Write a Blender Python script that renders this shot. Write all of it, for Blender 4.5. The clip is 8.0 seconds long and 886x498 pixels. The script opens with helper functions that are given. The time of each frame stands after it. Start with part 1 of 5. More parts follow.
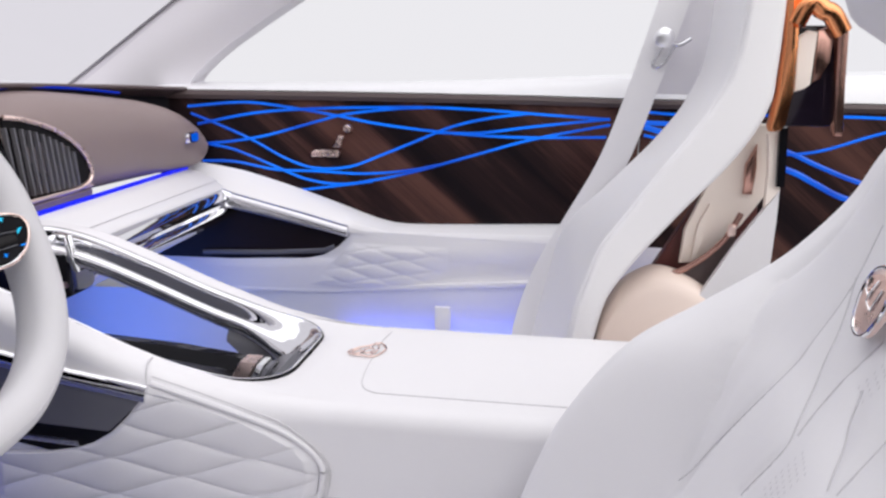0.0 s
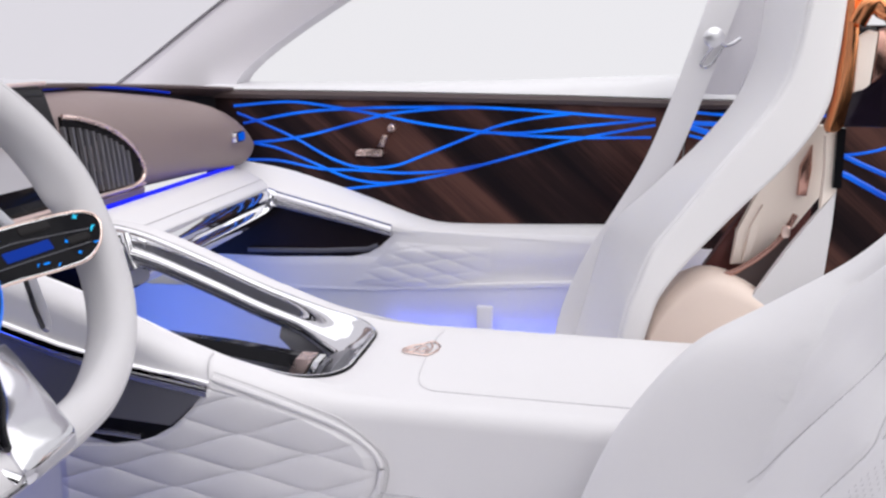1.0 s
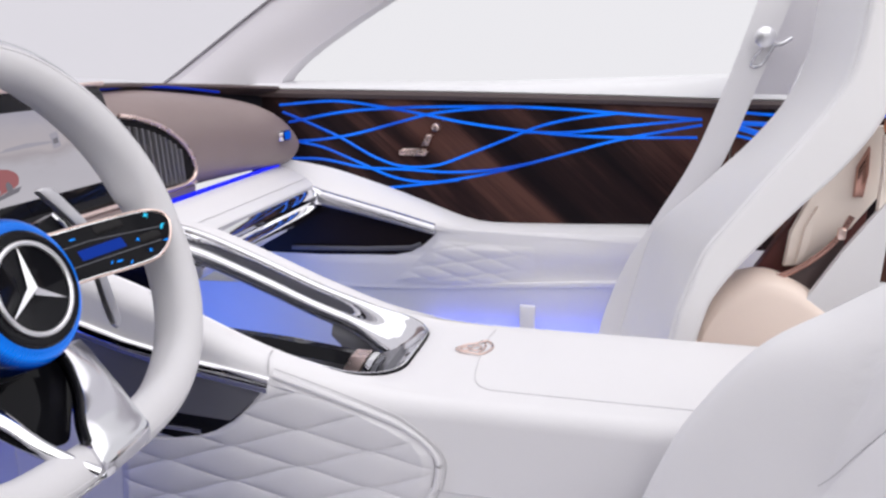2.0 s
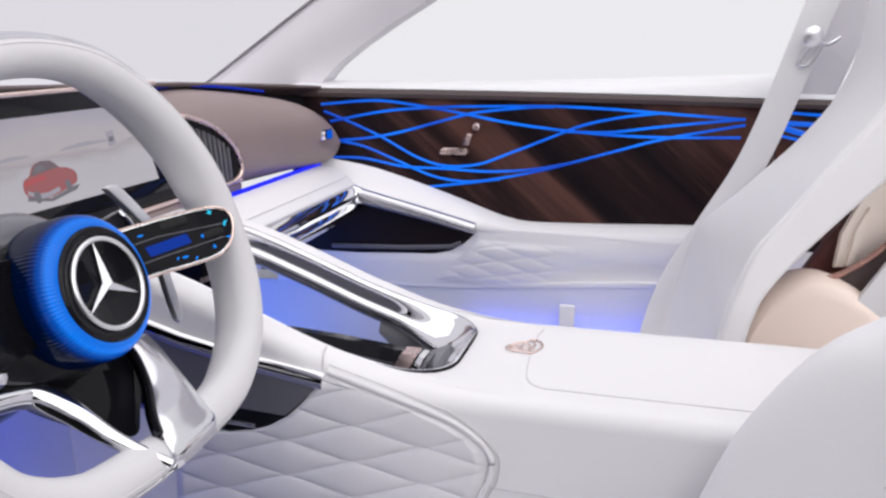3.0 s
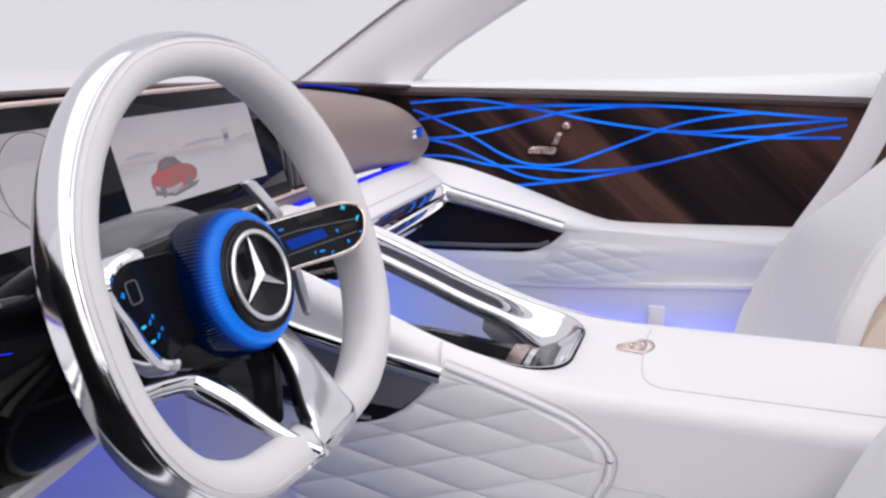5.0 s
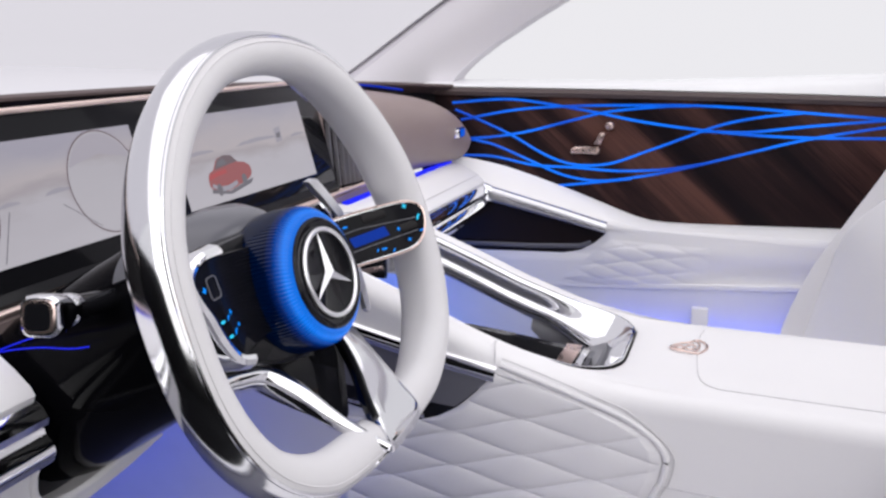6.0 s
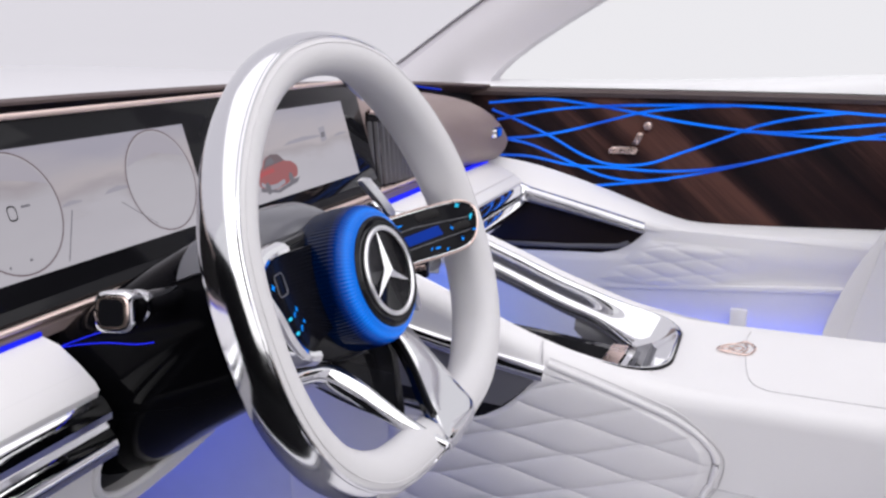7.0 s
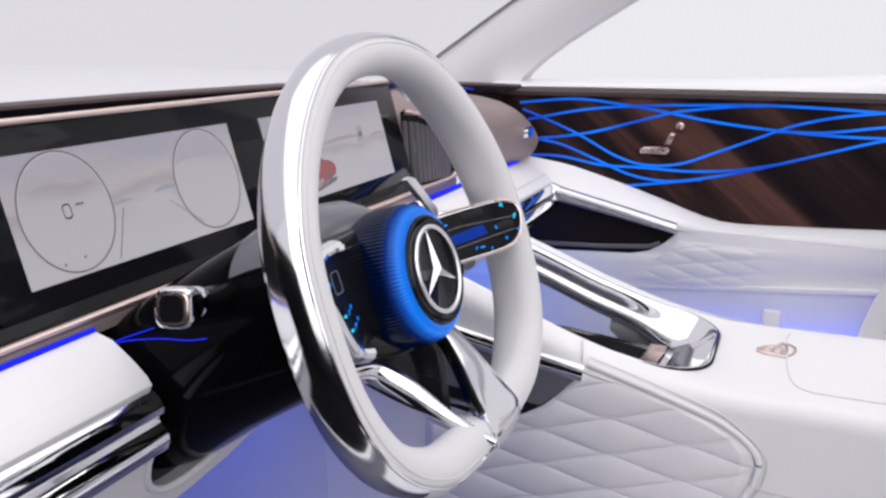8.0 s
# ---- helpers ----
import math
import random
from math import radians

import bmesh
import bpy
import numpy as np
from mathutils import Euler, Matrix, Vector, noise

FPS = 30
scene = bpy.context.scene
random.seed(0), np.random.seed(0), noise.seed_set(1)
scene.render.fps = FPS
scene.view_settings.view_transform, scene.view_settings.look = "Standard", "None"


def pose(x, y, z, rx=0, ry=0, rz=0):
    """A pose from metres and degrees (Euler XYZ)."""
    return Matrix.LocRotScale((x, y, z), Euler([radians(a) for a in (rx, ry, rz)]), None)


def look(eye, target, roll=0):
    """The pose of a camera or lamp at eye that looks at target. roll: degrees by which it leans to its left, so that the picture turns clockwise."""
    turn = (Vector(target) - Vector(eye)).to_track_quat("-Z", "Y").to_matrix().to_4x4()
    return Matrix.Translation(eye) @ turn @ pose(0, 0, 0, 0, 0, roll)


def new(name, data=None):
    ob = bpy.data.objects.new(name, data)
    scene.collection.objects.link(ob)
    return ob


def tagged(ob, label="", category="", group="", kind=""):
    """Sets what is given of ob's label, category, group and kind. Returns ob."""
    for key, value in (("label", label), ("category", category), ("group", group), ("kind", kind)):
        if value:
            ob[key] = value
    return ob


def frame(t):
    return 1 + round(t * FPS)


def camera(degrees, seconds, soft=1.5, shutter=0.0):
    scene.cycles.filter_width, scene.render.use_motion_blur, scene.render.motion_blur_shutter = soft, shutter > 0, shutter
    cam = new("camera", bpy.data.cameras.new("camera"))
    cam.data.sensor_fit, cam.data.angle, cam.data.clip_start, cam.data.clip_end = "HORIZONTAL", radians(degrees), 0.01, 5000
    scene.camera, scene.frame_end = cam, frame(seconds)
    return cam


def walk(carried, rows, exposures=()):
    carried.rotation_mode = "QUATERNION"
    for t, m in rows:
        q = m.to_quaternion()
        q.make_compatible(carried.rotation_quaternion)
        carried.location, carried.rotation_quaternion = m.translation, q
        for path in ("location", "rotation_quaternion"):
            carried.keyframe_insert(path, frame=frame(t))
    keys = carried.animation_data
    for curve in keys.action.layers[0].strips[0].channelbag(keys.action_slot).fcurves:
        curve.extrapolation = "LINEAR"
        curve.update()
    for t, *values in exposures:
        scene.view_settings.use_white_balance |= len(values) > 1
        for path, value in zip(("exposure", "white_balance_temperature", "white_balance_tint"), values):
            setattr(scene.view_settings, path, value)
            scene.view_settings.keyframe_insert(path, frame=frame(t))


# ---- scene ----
cam = camera(58.73, 8.0, soft=2.5)
# seconds, eye x y z, turn, tilt, lean
ROWS = [
    (0.0, 0.0000, 0.0000, 1.2002, 10.054, -14.672, -0.092),
    (0.5, -0.0182, -0.0056, 1.2008, 10.944, -14.698, -0.131),
    (1.0, -0.0342, -0.0118, 1.2015, 11.922, -14.707, -0.177),
    (1.5, -0.0513, -0.0178, 1.2035, 12.919, -14.784, -0.219),
    (3.0, -0.0986, -0.0383, 1.2054, 15.582, -14.865, -0.291),
    (3.5, -0.1150, -0.0458, 1.2053, 16.460, -14.860, -0.310),
    (4.0, -0.1314, -0.0516, 1.2050, 17.356, -14.868, -0.359),
    (4.5, -0.1501, -0.0597, 1.2051, 18.378, -14.876, -0.429),
    (6.0, -0.1997, -0.0843, 1.2051, 21.232, -14.853, -0.546),
    (6.5, -0.2130, -0.0919, 1.2055, 22.063, -14.851, -0.605),
    (7.0, -0.2267, -0.0988, 1.2057, 22.858, -14.852, -0.643),
    (7.5, -0.2369, -0.1058, 1.2060, 23.552, -14.842, -0.679),
    (8.0, -0.2484, -0.1128, 1.2063, 24.219, -14.851, -0.696),
]
walk(cam, [(t, pose(x, y, z, 0, 0, turn) @ pose(0, 0, 0, 90 + tilt) @ pose(0, 0, 0, 0, 0, lean)) for t, x, y, z, turn, tilt, lean in ROWS])

# ---- world, sun, lights ----
world = bpy.data.worlds.new("studio_world")
scene.world = world
world.use_nodes = True
wn = world.node_tree.nodes
wn["Background"].inputs[0].default_value = (0.95, 0.94, 0.98, 1)
wn["Background"].inputs[1].default_value = 0.88


def area_lamp(name, at, target, size_x, size_y, watts, colour, spread=180):
    data = bpy.data.lights.new(name, "AREA")
    data.shape, data.size, data.size_y, data.energy, data.color = "RECTANGLE", size_x, size_y, watts, colour
    ob = new(name, data)
    ob.matrix_world = look(at, target)
    data.spread = radians(spread)
    return ob


# Assumed softbox out of view overhead, set for the bright upward faces.
tagged(area_lamp("unseen_softbox", (0.1, 0.55, 3.1), (-0.05, 0.75, 0.8), 3.6, 3.0, 30, (1.0, 0.98, 0.97)), "large unseen white softbox overhead", "studio lamp")
# Unseen fill, added to brighten the underlit seat, door and rear parts.
tagged(area_lamp("unseen_softbox", (2.4, -1.2, 2.7), (0.2, 1.1, 1.0), 5.6, 3.4, 92, (1.0, 0.98, 0.97)), "added unseen fill softbox behind the car", "studio lamp")


# ---- materials ----
def nodes_of(name):
    m = bpy.data.materials.new(name)
    m.use_nodes = True
    return m, m.node_tree.nodes, m.node_tree.links, m.node_tree.nodes["Principled BSDF"]


def surface(name, colour, rough=0.5, metal=0.0, vary=0.08, scale=6.0, grain=0.0, grain_scale=600.0, coat=0.0, stretch=(1, 1, 1)):
    """Colour and gloss that vary at a large and a small scale, with fine relief."""
    m, n, l, b = nodes_of(name)
    tc = n.new("ShaderNodeTexCoord")
    mp = n.new("ShaderNodeMapping")
    mp.inputs["Scale"].default_value = stretch
    l.new(tc.outputs["Object"], mp.inputs["Vector"])
    big = n.new("ShaderNodeTexNoise")
    big.inputs["Scale"].default_value, big.inputs["Detail"].default_value = scale, 4
    l.new(mp.outputs[0], big.inputs["Vector"])
    mix = n.new("ShaderNodeMix")
    mix.data_type = "RGBA"
    mix.inputs["A"].default_value = tuple(c * (1 - vary) for c in colour) + (1,)
    mix.inputs["B"].default_value = tuple(min(1, c * (1 + vary)) for c in colour) + (1,)
    l.new(big.outputs["Fac"], mix.inputs["Factor"])
    l.new(mix.outputs["Result"], b.inputs["Base Color"])
    rr = n.new("ShaderNodeMapRange")
    rr.inputs["To Min"].default_value, rr.inputs["To Max"].default_value = rough * 0.85, min(1, rough * 1.15)
    fine = n.new("ShaderNodeTexNoise")
    fine.inputs["Scale"].default_value, fine.inputs["Detail"].default_value = scale * 9, 3
    l.new(mp.outputs[0], fine.inputs["Vector"])
    l.new(fine.outputs["Fac"], rr.inputs["Value"])
    l.new(rr.outputs["Result"], b.inputs["Roughness"])
    b.inputs["Metallic"].default_value = metal
    b.inputs["Coat Weight"].default_value = coat
    b.inputs["Coat Roughness"].default_value = 0.05
    if grain:
        vo = n.new("ShaderNodeTexVoronoi")
        vo.inputs["Scale"].default_value = grain_scale
        l.new(mp.outputs[0], vo.inputs["Vector"])
        bp = n.new("ShaderNodeBump")
        bp.inputs["Strength"].default_value, bp.inputs["Distance"].default_value = grain, 0.0006
        l.new(vo.outputs["Distance"], bp.inputs["Height"])
        l.new(bp.outputs[0], b.inputs["Normal"])
    return m


def glow(name, colour, strength):
    m, n, l, b = nodes_of(name)
    b.inputs["Base Color"].default_value = tuple(c * 0.15 for c in colour) + (1,)
    b.inputs["Emission Color"].default_value = colour + (1,)
    b.inputs["Emission Strength"].default_value = strength
    b.inputs["Roughness"].default_value = 0.5
    b.inputs["Specular IOR Level"].default_value = 0.08
    return m


def striped_wood():
    """Dark walnut, its figure running aslant down the door, under clear lacquer."""
    m, n, l, b = nodes_of("dark_walnut")
    tc = n.new("ShaderNodeTexCoord")
    turn = n.new("ShaderNodeMapping")
    turn.inputs["Rotation"].default_value = (0, radians(-42), 0)
    l.new(tc.outputs["Object"], turn.inputs["Vector"])
    squash = n.new("ShaderNodeMapping")
    squash.inputs["Scale"].default_value = (0.5, 1, 10)
    l.new(turn.outputs[0], squash.inputs["Vector"])
    band = n.new("ShaderNodeTexNoise")
    band.inputs["Scale"].default_value, band.inputs["Detail"].default_value = 1.5, 3
    l.new(squash.outputs[0], band.inputs["Vector"])
    fine_map = n.new("ShaderNodeMapping")
    fine_map.inputs["Scale"].default_value = (4, 1, 160)
    l.new(turn.outputs[0], fine_map.inputs["Vector"])
    fibre = n.new("ShaderNodeTexNoise")
    fibre.inputs["Scale"].default_value, fibre.inputs["Detail"].default_value = 3, 5
    l.new(fine_map.outputs[0], fibre.inputs["Vector"])
    add = n.new("ShaderNodeMath")
    add.operation = "MULTIPLY_ADD"
    add.inputs[1].default_value = 0.20
    l.new(fibre.outputs["Fac"], add.inputs[0])
    l.new(band.outputs["Fac"], add.inputs[2])
    ramp = n.new("ShaderNodeValToRGB")
    ramp.color_ramp.elements[0].position, ramp.color_ramp.elements[0].color = 0.48, (0.009, 0.006, 0.008, 1)
    ramp.color_ramp.elements[1].position, ramp.color_ramp.elements[1].color = 0.80, (0.105, 0.049, 0.040, 1)
    mid = ramp.color_ramp.elements.new(0.62)
    mid.color = (0.022, 0.012, 0.013, 1)
    l.new(add.outputs[0], ramp.inputs[0])
    l.new(ramp.outputs[0], b.inputs["Base Color"])
    b.inputs["Roughness"].default_value = 0.4
    b.inputs["Specular IOR Level"].default_value = 0.1
    return m


def dial_picture(name, strength, LOW=0.0, HIGH=0.11):
    """A pale misty landscape on a lit screen."""
    m, n, l, b = nodes_of(name)
    tc = n.new("ShaderNodeTexCoord")
    sep = n.new("ShaderNodeSeparateXYZ")
    l.new(tc.outputs["Object"], sep.inputs[0])
    noise_map = n.new("ShaderNodeMapping")
    noise_map.inputs["Scale"].default_value = (1, 6, 22)
    l.new(tc.outputs["Object"], noise_map.inputs["Vector"])
    cloud = n.new("ShaderNodeTexNoise")
    cloud.inputs["Scale"].default_value, cloud.inputs["Detail"].default_value = 1.6, 5
    l.new(noise_map.outputs[0], cloud.inputs["Vector"])
    ramp = n.new("ShaderNodeValToRGB")
    e = ramp.color_ramp.elements
    e[0].position, e[0].color = 0.0, (0.53, 0.505, 0.56, 1)
    e[1].position, e[1].color = 1.0, (0.37, 0.35, 0.43, 1)
    for at, colour in ((0.38, (0.49, 0.465, 0.52, 1)), (0.52, (0.39, 0.35, 0.385, 1)), (0.62, (0.48, 0.43, 0.46, 1)), (0.80, (0.44, 0.405, 0.455, 1))):
        e.new(at).color = colour
    height = n.new("ShaderNodeMapRange")
    height.inputs["From Min"].default_value, height.inputs["From Max"].default_value = LOW, HIGH
    l.new(sep.outputs["Z"], height.inputs["Value"])
    sway = n.new("ShaderNodeMath")
    sway.operation = "MULTIPLY_ADD"
    sway.inputs[1].default_value = 0.5
    l.new(cloud.outputs["Fac"], sway.inputs[0])
    shift = n.new("ShaderNodeMath")
    shift.operation = "ADD"
    shift.inputs[1].default_value = -0.25
    l.new(height.outputs["Result"], shift.inputs[0])
    l.new(shift.outputs[0], sway.inputs[2])
    l.new(sway.outputs[0], ramp.inputs[0])
    b.inputs["Base Color"].default_value = (0.02, 0.02, 0.02, 1)
    b.inputs["Roughness"].default_value = 0.3
    l.new(ramp.outputs[0], b.inputs["Emission Color"])
    b.inputs["Emission Strength"].default_value = strength
    return m


WHITE = surface("white_leather", (0.78, 0.77, 0.79), 0.5, vary=0.02, scale=5, grain=0.12, grain_scale=900)
# Lifted above the other whites to brighten the underlit passenger seat.
SHELL_LIT = surface("lit_white_shell", (0.89, 0.88, 0.89), 0.42, vary=0.015, scale=4, grain=0.05, grain_scale=900)
QUILT = surface("quilted_white_leather", (0.73, 0.72, 0.745), 0.55, vary=0.03, scale=7, grain=0.15, grain_scale=900)
# Rim leather darkened to offset strong softbox light on the wheel.
GRIP = surface("dimmed_matte_rim_leather", (0.63, 0.62, 0.64), 0.68, vary=0.03, scale=9, grain=0.12, grain_scale=1400)
# Lighter copy of the white leather; makes up for missing light on the door.
DOOR_LIT_WHITE = surface("lit_white_leather", (0.88, 0.87, 0.885), 0.5, vary=0.02, scale=5, grain=0.12, grain_scale=900)
SEAT_WHITE = surface("soft_white_seat_leather", (0.82, 0.81, 0.83), 0.58, vary=0.03, scale=7, grain=0.15, grain_scale=900)
PAINT = surface("white_lacquer", (0.82, 0.82, 0.84), 0.3, vary=0.015, scale=3, coat=0.4)
PILLAR = surface("pale_grey_trim", (0.78, 0.76, 0.80), 0.55, vary=0.02, scale=3, grain=0.1)
TAUPE = surface("taupe_leather", (0.27, 0.21, 0.205), 0.42, vary=0.06, scale=8, grain=0.2, grain_scale=1100)
BROWN = surface("brown_leather", (0.085, 0.060, 0.060), 0.55, vary=0.06, scale=9, grain=0.04)
MAROON = surface("dark_maroon_leather", (0.10, 0.022, 0.020), 0.5, vary=0.1, scale=9, grain=0.15)
PEACH = surface("pale_peach_leather", (0.97, 0.82, 0.73), 0.5, vary=0.03, scale=6, grain=0.12)
CREAM = surface("cream_leather", (0.95, 0.85, 0.77), 0.5, vary=0.04, scale=6, grain=0.15)
CHROME = surface("polished_chrome", (0.86, 0.86, 0.88), 0.06, 1.0, vary=0.02, scale=4)
RIM_CHROME = surface("satin_chrome", (0.74, 0.74, 0.77), 0.12, 1.0, vary=0.03, scale=4)
LINER = surface("black_liner", (0.010, 0.006, 0.006), 0.5, vary=0.1, scale=9)
LINER.node_tree.nodes["Principled BSDF"].inputs["Specular IOR Level"].default_value = 0.2
SATIN = surface("satin_silver", (0.72, 0.72, 0.75), 0.22, 1.0, vary=0.04, scale=9)
BRIGHT = surface("brushed_bright_silver", (0.88, 0.88, 0.90), 0.36, 1.0, vary=0.04, scale=20)
RUBBER = surface("grey_rubber_seal", (0.30, 0.29, 0.31), 0.6, vary=0.05, scale=20)
ROSE_BROWN = surface("rose_brown_metal", (0.52, 0.30, 0.25), 0.22, 1.0, vary=0.06, scale=9)
NIGHT = surface("night_blue_gloss", (0.012, 0.008, 0.016), 0.12, vary=0.2, scale=12)
ROSE_SATIN = surface("satin_rose_gold", (0.88, 0.72, 0.67), 0.5, 1.0, vary=0.04, scale=9)
COPPER = surface("polished_copper", (0.80, 0.33, 0.15), 0.20, 1.0, vary=0.03, scale=5)
ROSE = surface("rose_gold_metal", (0.84, 0.66, 0.60), 0.28, 1.0, vary=0.04, scale=9)
GLOSS = surface("piano_black", (0.008, 0.008, 0.010), 0.06, vary=0.1, scale=6)
GLOSS.node_tree.nodes["Principled BSDF"].inputs["Specular IOR Level"].default_value = 0.16
PANEL = surface("black_touch_panel", (0.006, 0.006, 0.008), 0.12, vary=0.1, scale=6)
PANEL.node_tree.nodes["Principled BSDF"].inputs["Specular IOR Level"].default_value = 0.05
DARK = surface("dark_plastic", (0.010, 0.009, 0.010), 0.4, vary=0.15, scale=20, grain=0.1)
DARK.node_tree.nodes["Principled BSDF"].inputs["Specular IOR Level"].default_value = 0.15
GREY = surface("grey_satin_plastic", (0.13, 0.13, 0.15), 0.3, vary=0.06, scale=9)
SHROUD = surface("satin_black_shroud", (0.003, 0.003, 0.004), 0.08, vary=0.1, scale=6)
SHROUD.node_tree.nodes["Principled BSDF"].inputs["Specular IOR Level"].default_value = 0.04
# Lighter grey stands in for white reflected on the shroud's top.
COWL_SHEEN = surface("grey_gloss_reflection", (0.13, 0.13, 0.15), 0.22, vary=0.06, scale=6)
# Greyer than the console's white, to paint in the footwell's shade.
TUNNEL_SHADE = surface("shaded_tunnel_grey", (0.68, 0.68, 0.72), 0.9, vary=0.08, scale=14, grain=0.3, grain_scale=700)
SLAT = surface("brushed_vent_metal", (0.24, 0.235, 0.25), 0.42, 1.0, vary=0.05, scale=30)
CARPET = surface("grey_carpet", (0.16, 0.16, 0.19), 0.95, vary=0.1, scale=60, grain=0.5, grain_scale=500)
FOOT = surface("pale_grey_felt", (0.80, 0.80, 0.82), 0.8, vary=0.04, scale=12, grain=0.2, grain_scale=700)
SEAM = surface("grey_thread", (0.62, 0.61, 0.63), 0.7, vary=0.1, scale=80)
# Near-black, so that the unseen floor and walls reflect dark.
STUDIO = surface("near_black_surround", (0.006, 0.006, 0.007), 0.8, vary=0.05, scale=0.7)
STUDIO.node_tree.nodes["Principled BSDF"].inputs["Specular IOR Level"].default_value = 0.04
WOOD = striped_wood()
SCREEN = dial_picture("screen_picture", 0.80, 1.010, 1.118)
DIAL = dial_picture("dial_picture", 0.77, 1.035, 1.150)
BLUE = glow("blue_glow", (0.0, 0.10, 0.7), 0.8)
DIM = glow("dim_blue_strip", (0.0, 0.02, 0.42), 0.8)
STRIP = glow("blue_light_strip", (0.012, 0.02, 0.90), 0.95)
AZURE = glow("azure_light_strip", (0.08, 0.14, 0.95), 0.85)
ICON = glow("blue_icon_light", (0.0, 0.24, 0.9), 1.0)
CYAN = glow("cyan_icon_light", (0.03, 0.6, 0.9), 0.9)
RED = glow("red_picture", (0.41, 0.155, 0.165), 0.62)
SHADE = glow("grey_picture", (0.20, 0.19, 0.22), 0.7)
CLOUD = glow("grey_lilac_picture", (0.36, 0.345, 0.40), 0.78)
MIST = glow("pale_mist_picture", (0.40, 0.375, 0.43), 0.80)
TAIL = glow("bright_red_picture", (0.54, 0.13, 0.14), 0.62)
WINDOW = glow("dark_window_picture", (0.22, 0.17, 0.19), 0.62)
PALE = glow("pale_picture", (0.46, 0.445, 0.49), 0.8)


def hub_blue():
    """Blue light behind a smoked ring, brighter towards the badge."""
    m, n, l, b = nodes_of("blue_hub_light")
    tc = n.new("ShaderNodeTexCoord")
    split = n.new("ShaderNodeSeparateXYZ")
    l.new(tc.outputs["Object"], split.inputs[0])
    fore = n.new("ShaderNodeMath")
    fore.operation = "MULTIPLY"
    fore.inputs[1].default_value = 0.9527
    l.new(split.outputs["X"], fore.inputs[0])
    along = n.new("ShaderNodeMath")
    along.operation = "MULTIPLY_ADD"
    along.inputs[1].default_value = 0.3040
    l.new(split.outputs["Z"], along.inputs[0])
    l.new(fore.outputs[0], along.inputs[2])
    depth = n.new("ShaderNodeMapRange")
    depth.inputs["From Min"].default_value, depth.inputs["From Max"].default_value = -0.214, -0.179
    l.new(along.outputs["Value"], depth.inputs["Value"])
    ramp = n.new("ShaderNodeValToRGB")
    ramp.color_ramp.elements[0].color = (0.0, 0.001, 0.008, 1)
    ramp.color_ramp.elements[1].color = (0.0, 0.15, 0.78, 1)
    for at, colour in ((0.46, (0.0, 0.001, 0.012, 1)), (0.62, (0.0, 0.012, 0.11, 1)), (0.76, (0.0, 0.075, 0.46, 1)), (0.86, (0.0, 0.22, 1.0, 1))):
        ramp.color_ramp.elements.new(at).color = colour
    l.new(depth.outputs["Result"], ramp.inputs[0])
    l.new(ramp.outputs[0], b.inputs["Emission Color"])
    b.inputs["Emission Strength"].default_value = 0.85
    b.inputs["Base Color"].default_value = (0.0, 0.004, 0.02, 1)
    b.inputs["Roughness"].default_value = 0.10
    b.inputs["Specular IOR Level"].default_value = 0.22
    return m


HUB = hub_blue()


def fading_line():
    """A light line whose glow swells and fades along its length."""
    m, n, l, b = nodes_of("blue_light_line")
    tc = n.new("ShaderNodeTexCoord")
    wave = n.new("ShaderNodeTexNoise")
    wave.inputs["Scale"].default_value, wave.inputs["Detail"].default_value = 6.0, 2
    l.new(tc.outputs["Object"], wave.inputs["Vector"])
    ramp = n.new("ShaderNodeValToRGB")
    ramp.color_ramp.elements[0].position, ramp.color_ramp.elements[0].color = 0.36, (0.002, 0.045, 0.42, 1)
    ramp.color_ramp.elements[1].position, ramp.color_ramp.elements[1].color = 0.60, (0.0, 0.19, 0.98, 1)
    l.new(wave.outputs["Fac"], ramp.inputs[0])
    l.new(ramp.outputs[0], b.inputs["Emission Color"])
    b.inputs["Emission Strength"].default_value = 0.92
    b.inputs["Base Color"].default_value = (0.0, 0.03, 0.25, 1)
    b.inputs["Roughness"].default_value = 0.3
    return m


LINE = fading_line()


def clear_glass(name, colour):
    m, n, l, b = nodes_of(name)
    b.inputs["Base Color"].default_value = colour + (1,)
    b.inputs["Transmission Weight"].default_value = 1.0
    b.inputs["Roughness"].default_value = 0.0
    b.inputs["IOR"].default_value = 1.02
    return m


GLASS = clear_glass("windscreen_glass", (0.762, 0.735, 0.79))

# ---- shapes ----
V = Vector


def thing(name, at, label, category, group="", kind=""):
    ob = new(name)
    ob.location = at
    ob.empty_display_size = 0.05
    return tagged(ob, label, category, group, kind)


def part(name, bm, material, parent=None, label="", sharp=38):
    """A bmesh in world metres as one mesh object, under a thing or a part."""
    bmesh.ops.recalc_face_normals(bm, faces=bm.faces)
    limit = radians(sharp)
    for e in bm.edges:
        e.smooth = not (len(e.link_faces) == 2 and e.calc_face_angle(0) > limit)
    for f in bm.faces:
        f.smooth = True
    me = bpy.data.meshes.new(name)
    bm.to_mesh(me)
    bm.free()
    me.materials.append(material)
    ob = new(name, me)
    if parent:
        ob.parent = parent
        if parent.type == "EMPTY":
            ob.matrix_parent_inverse = Matrix.Translation(-V(parent.location))
    return tagged(ob, label)


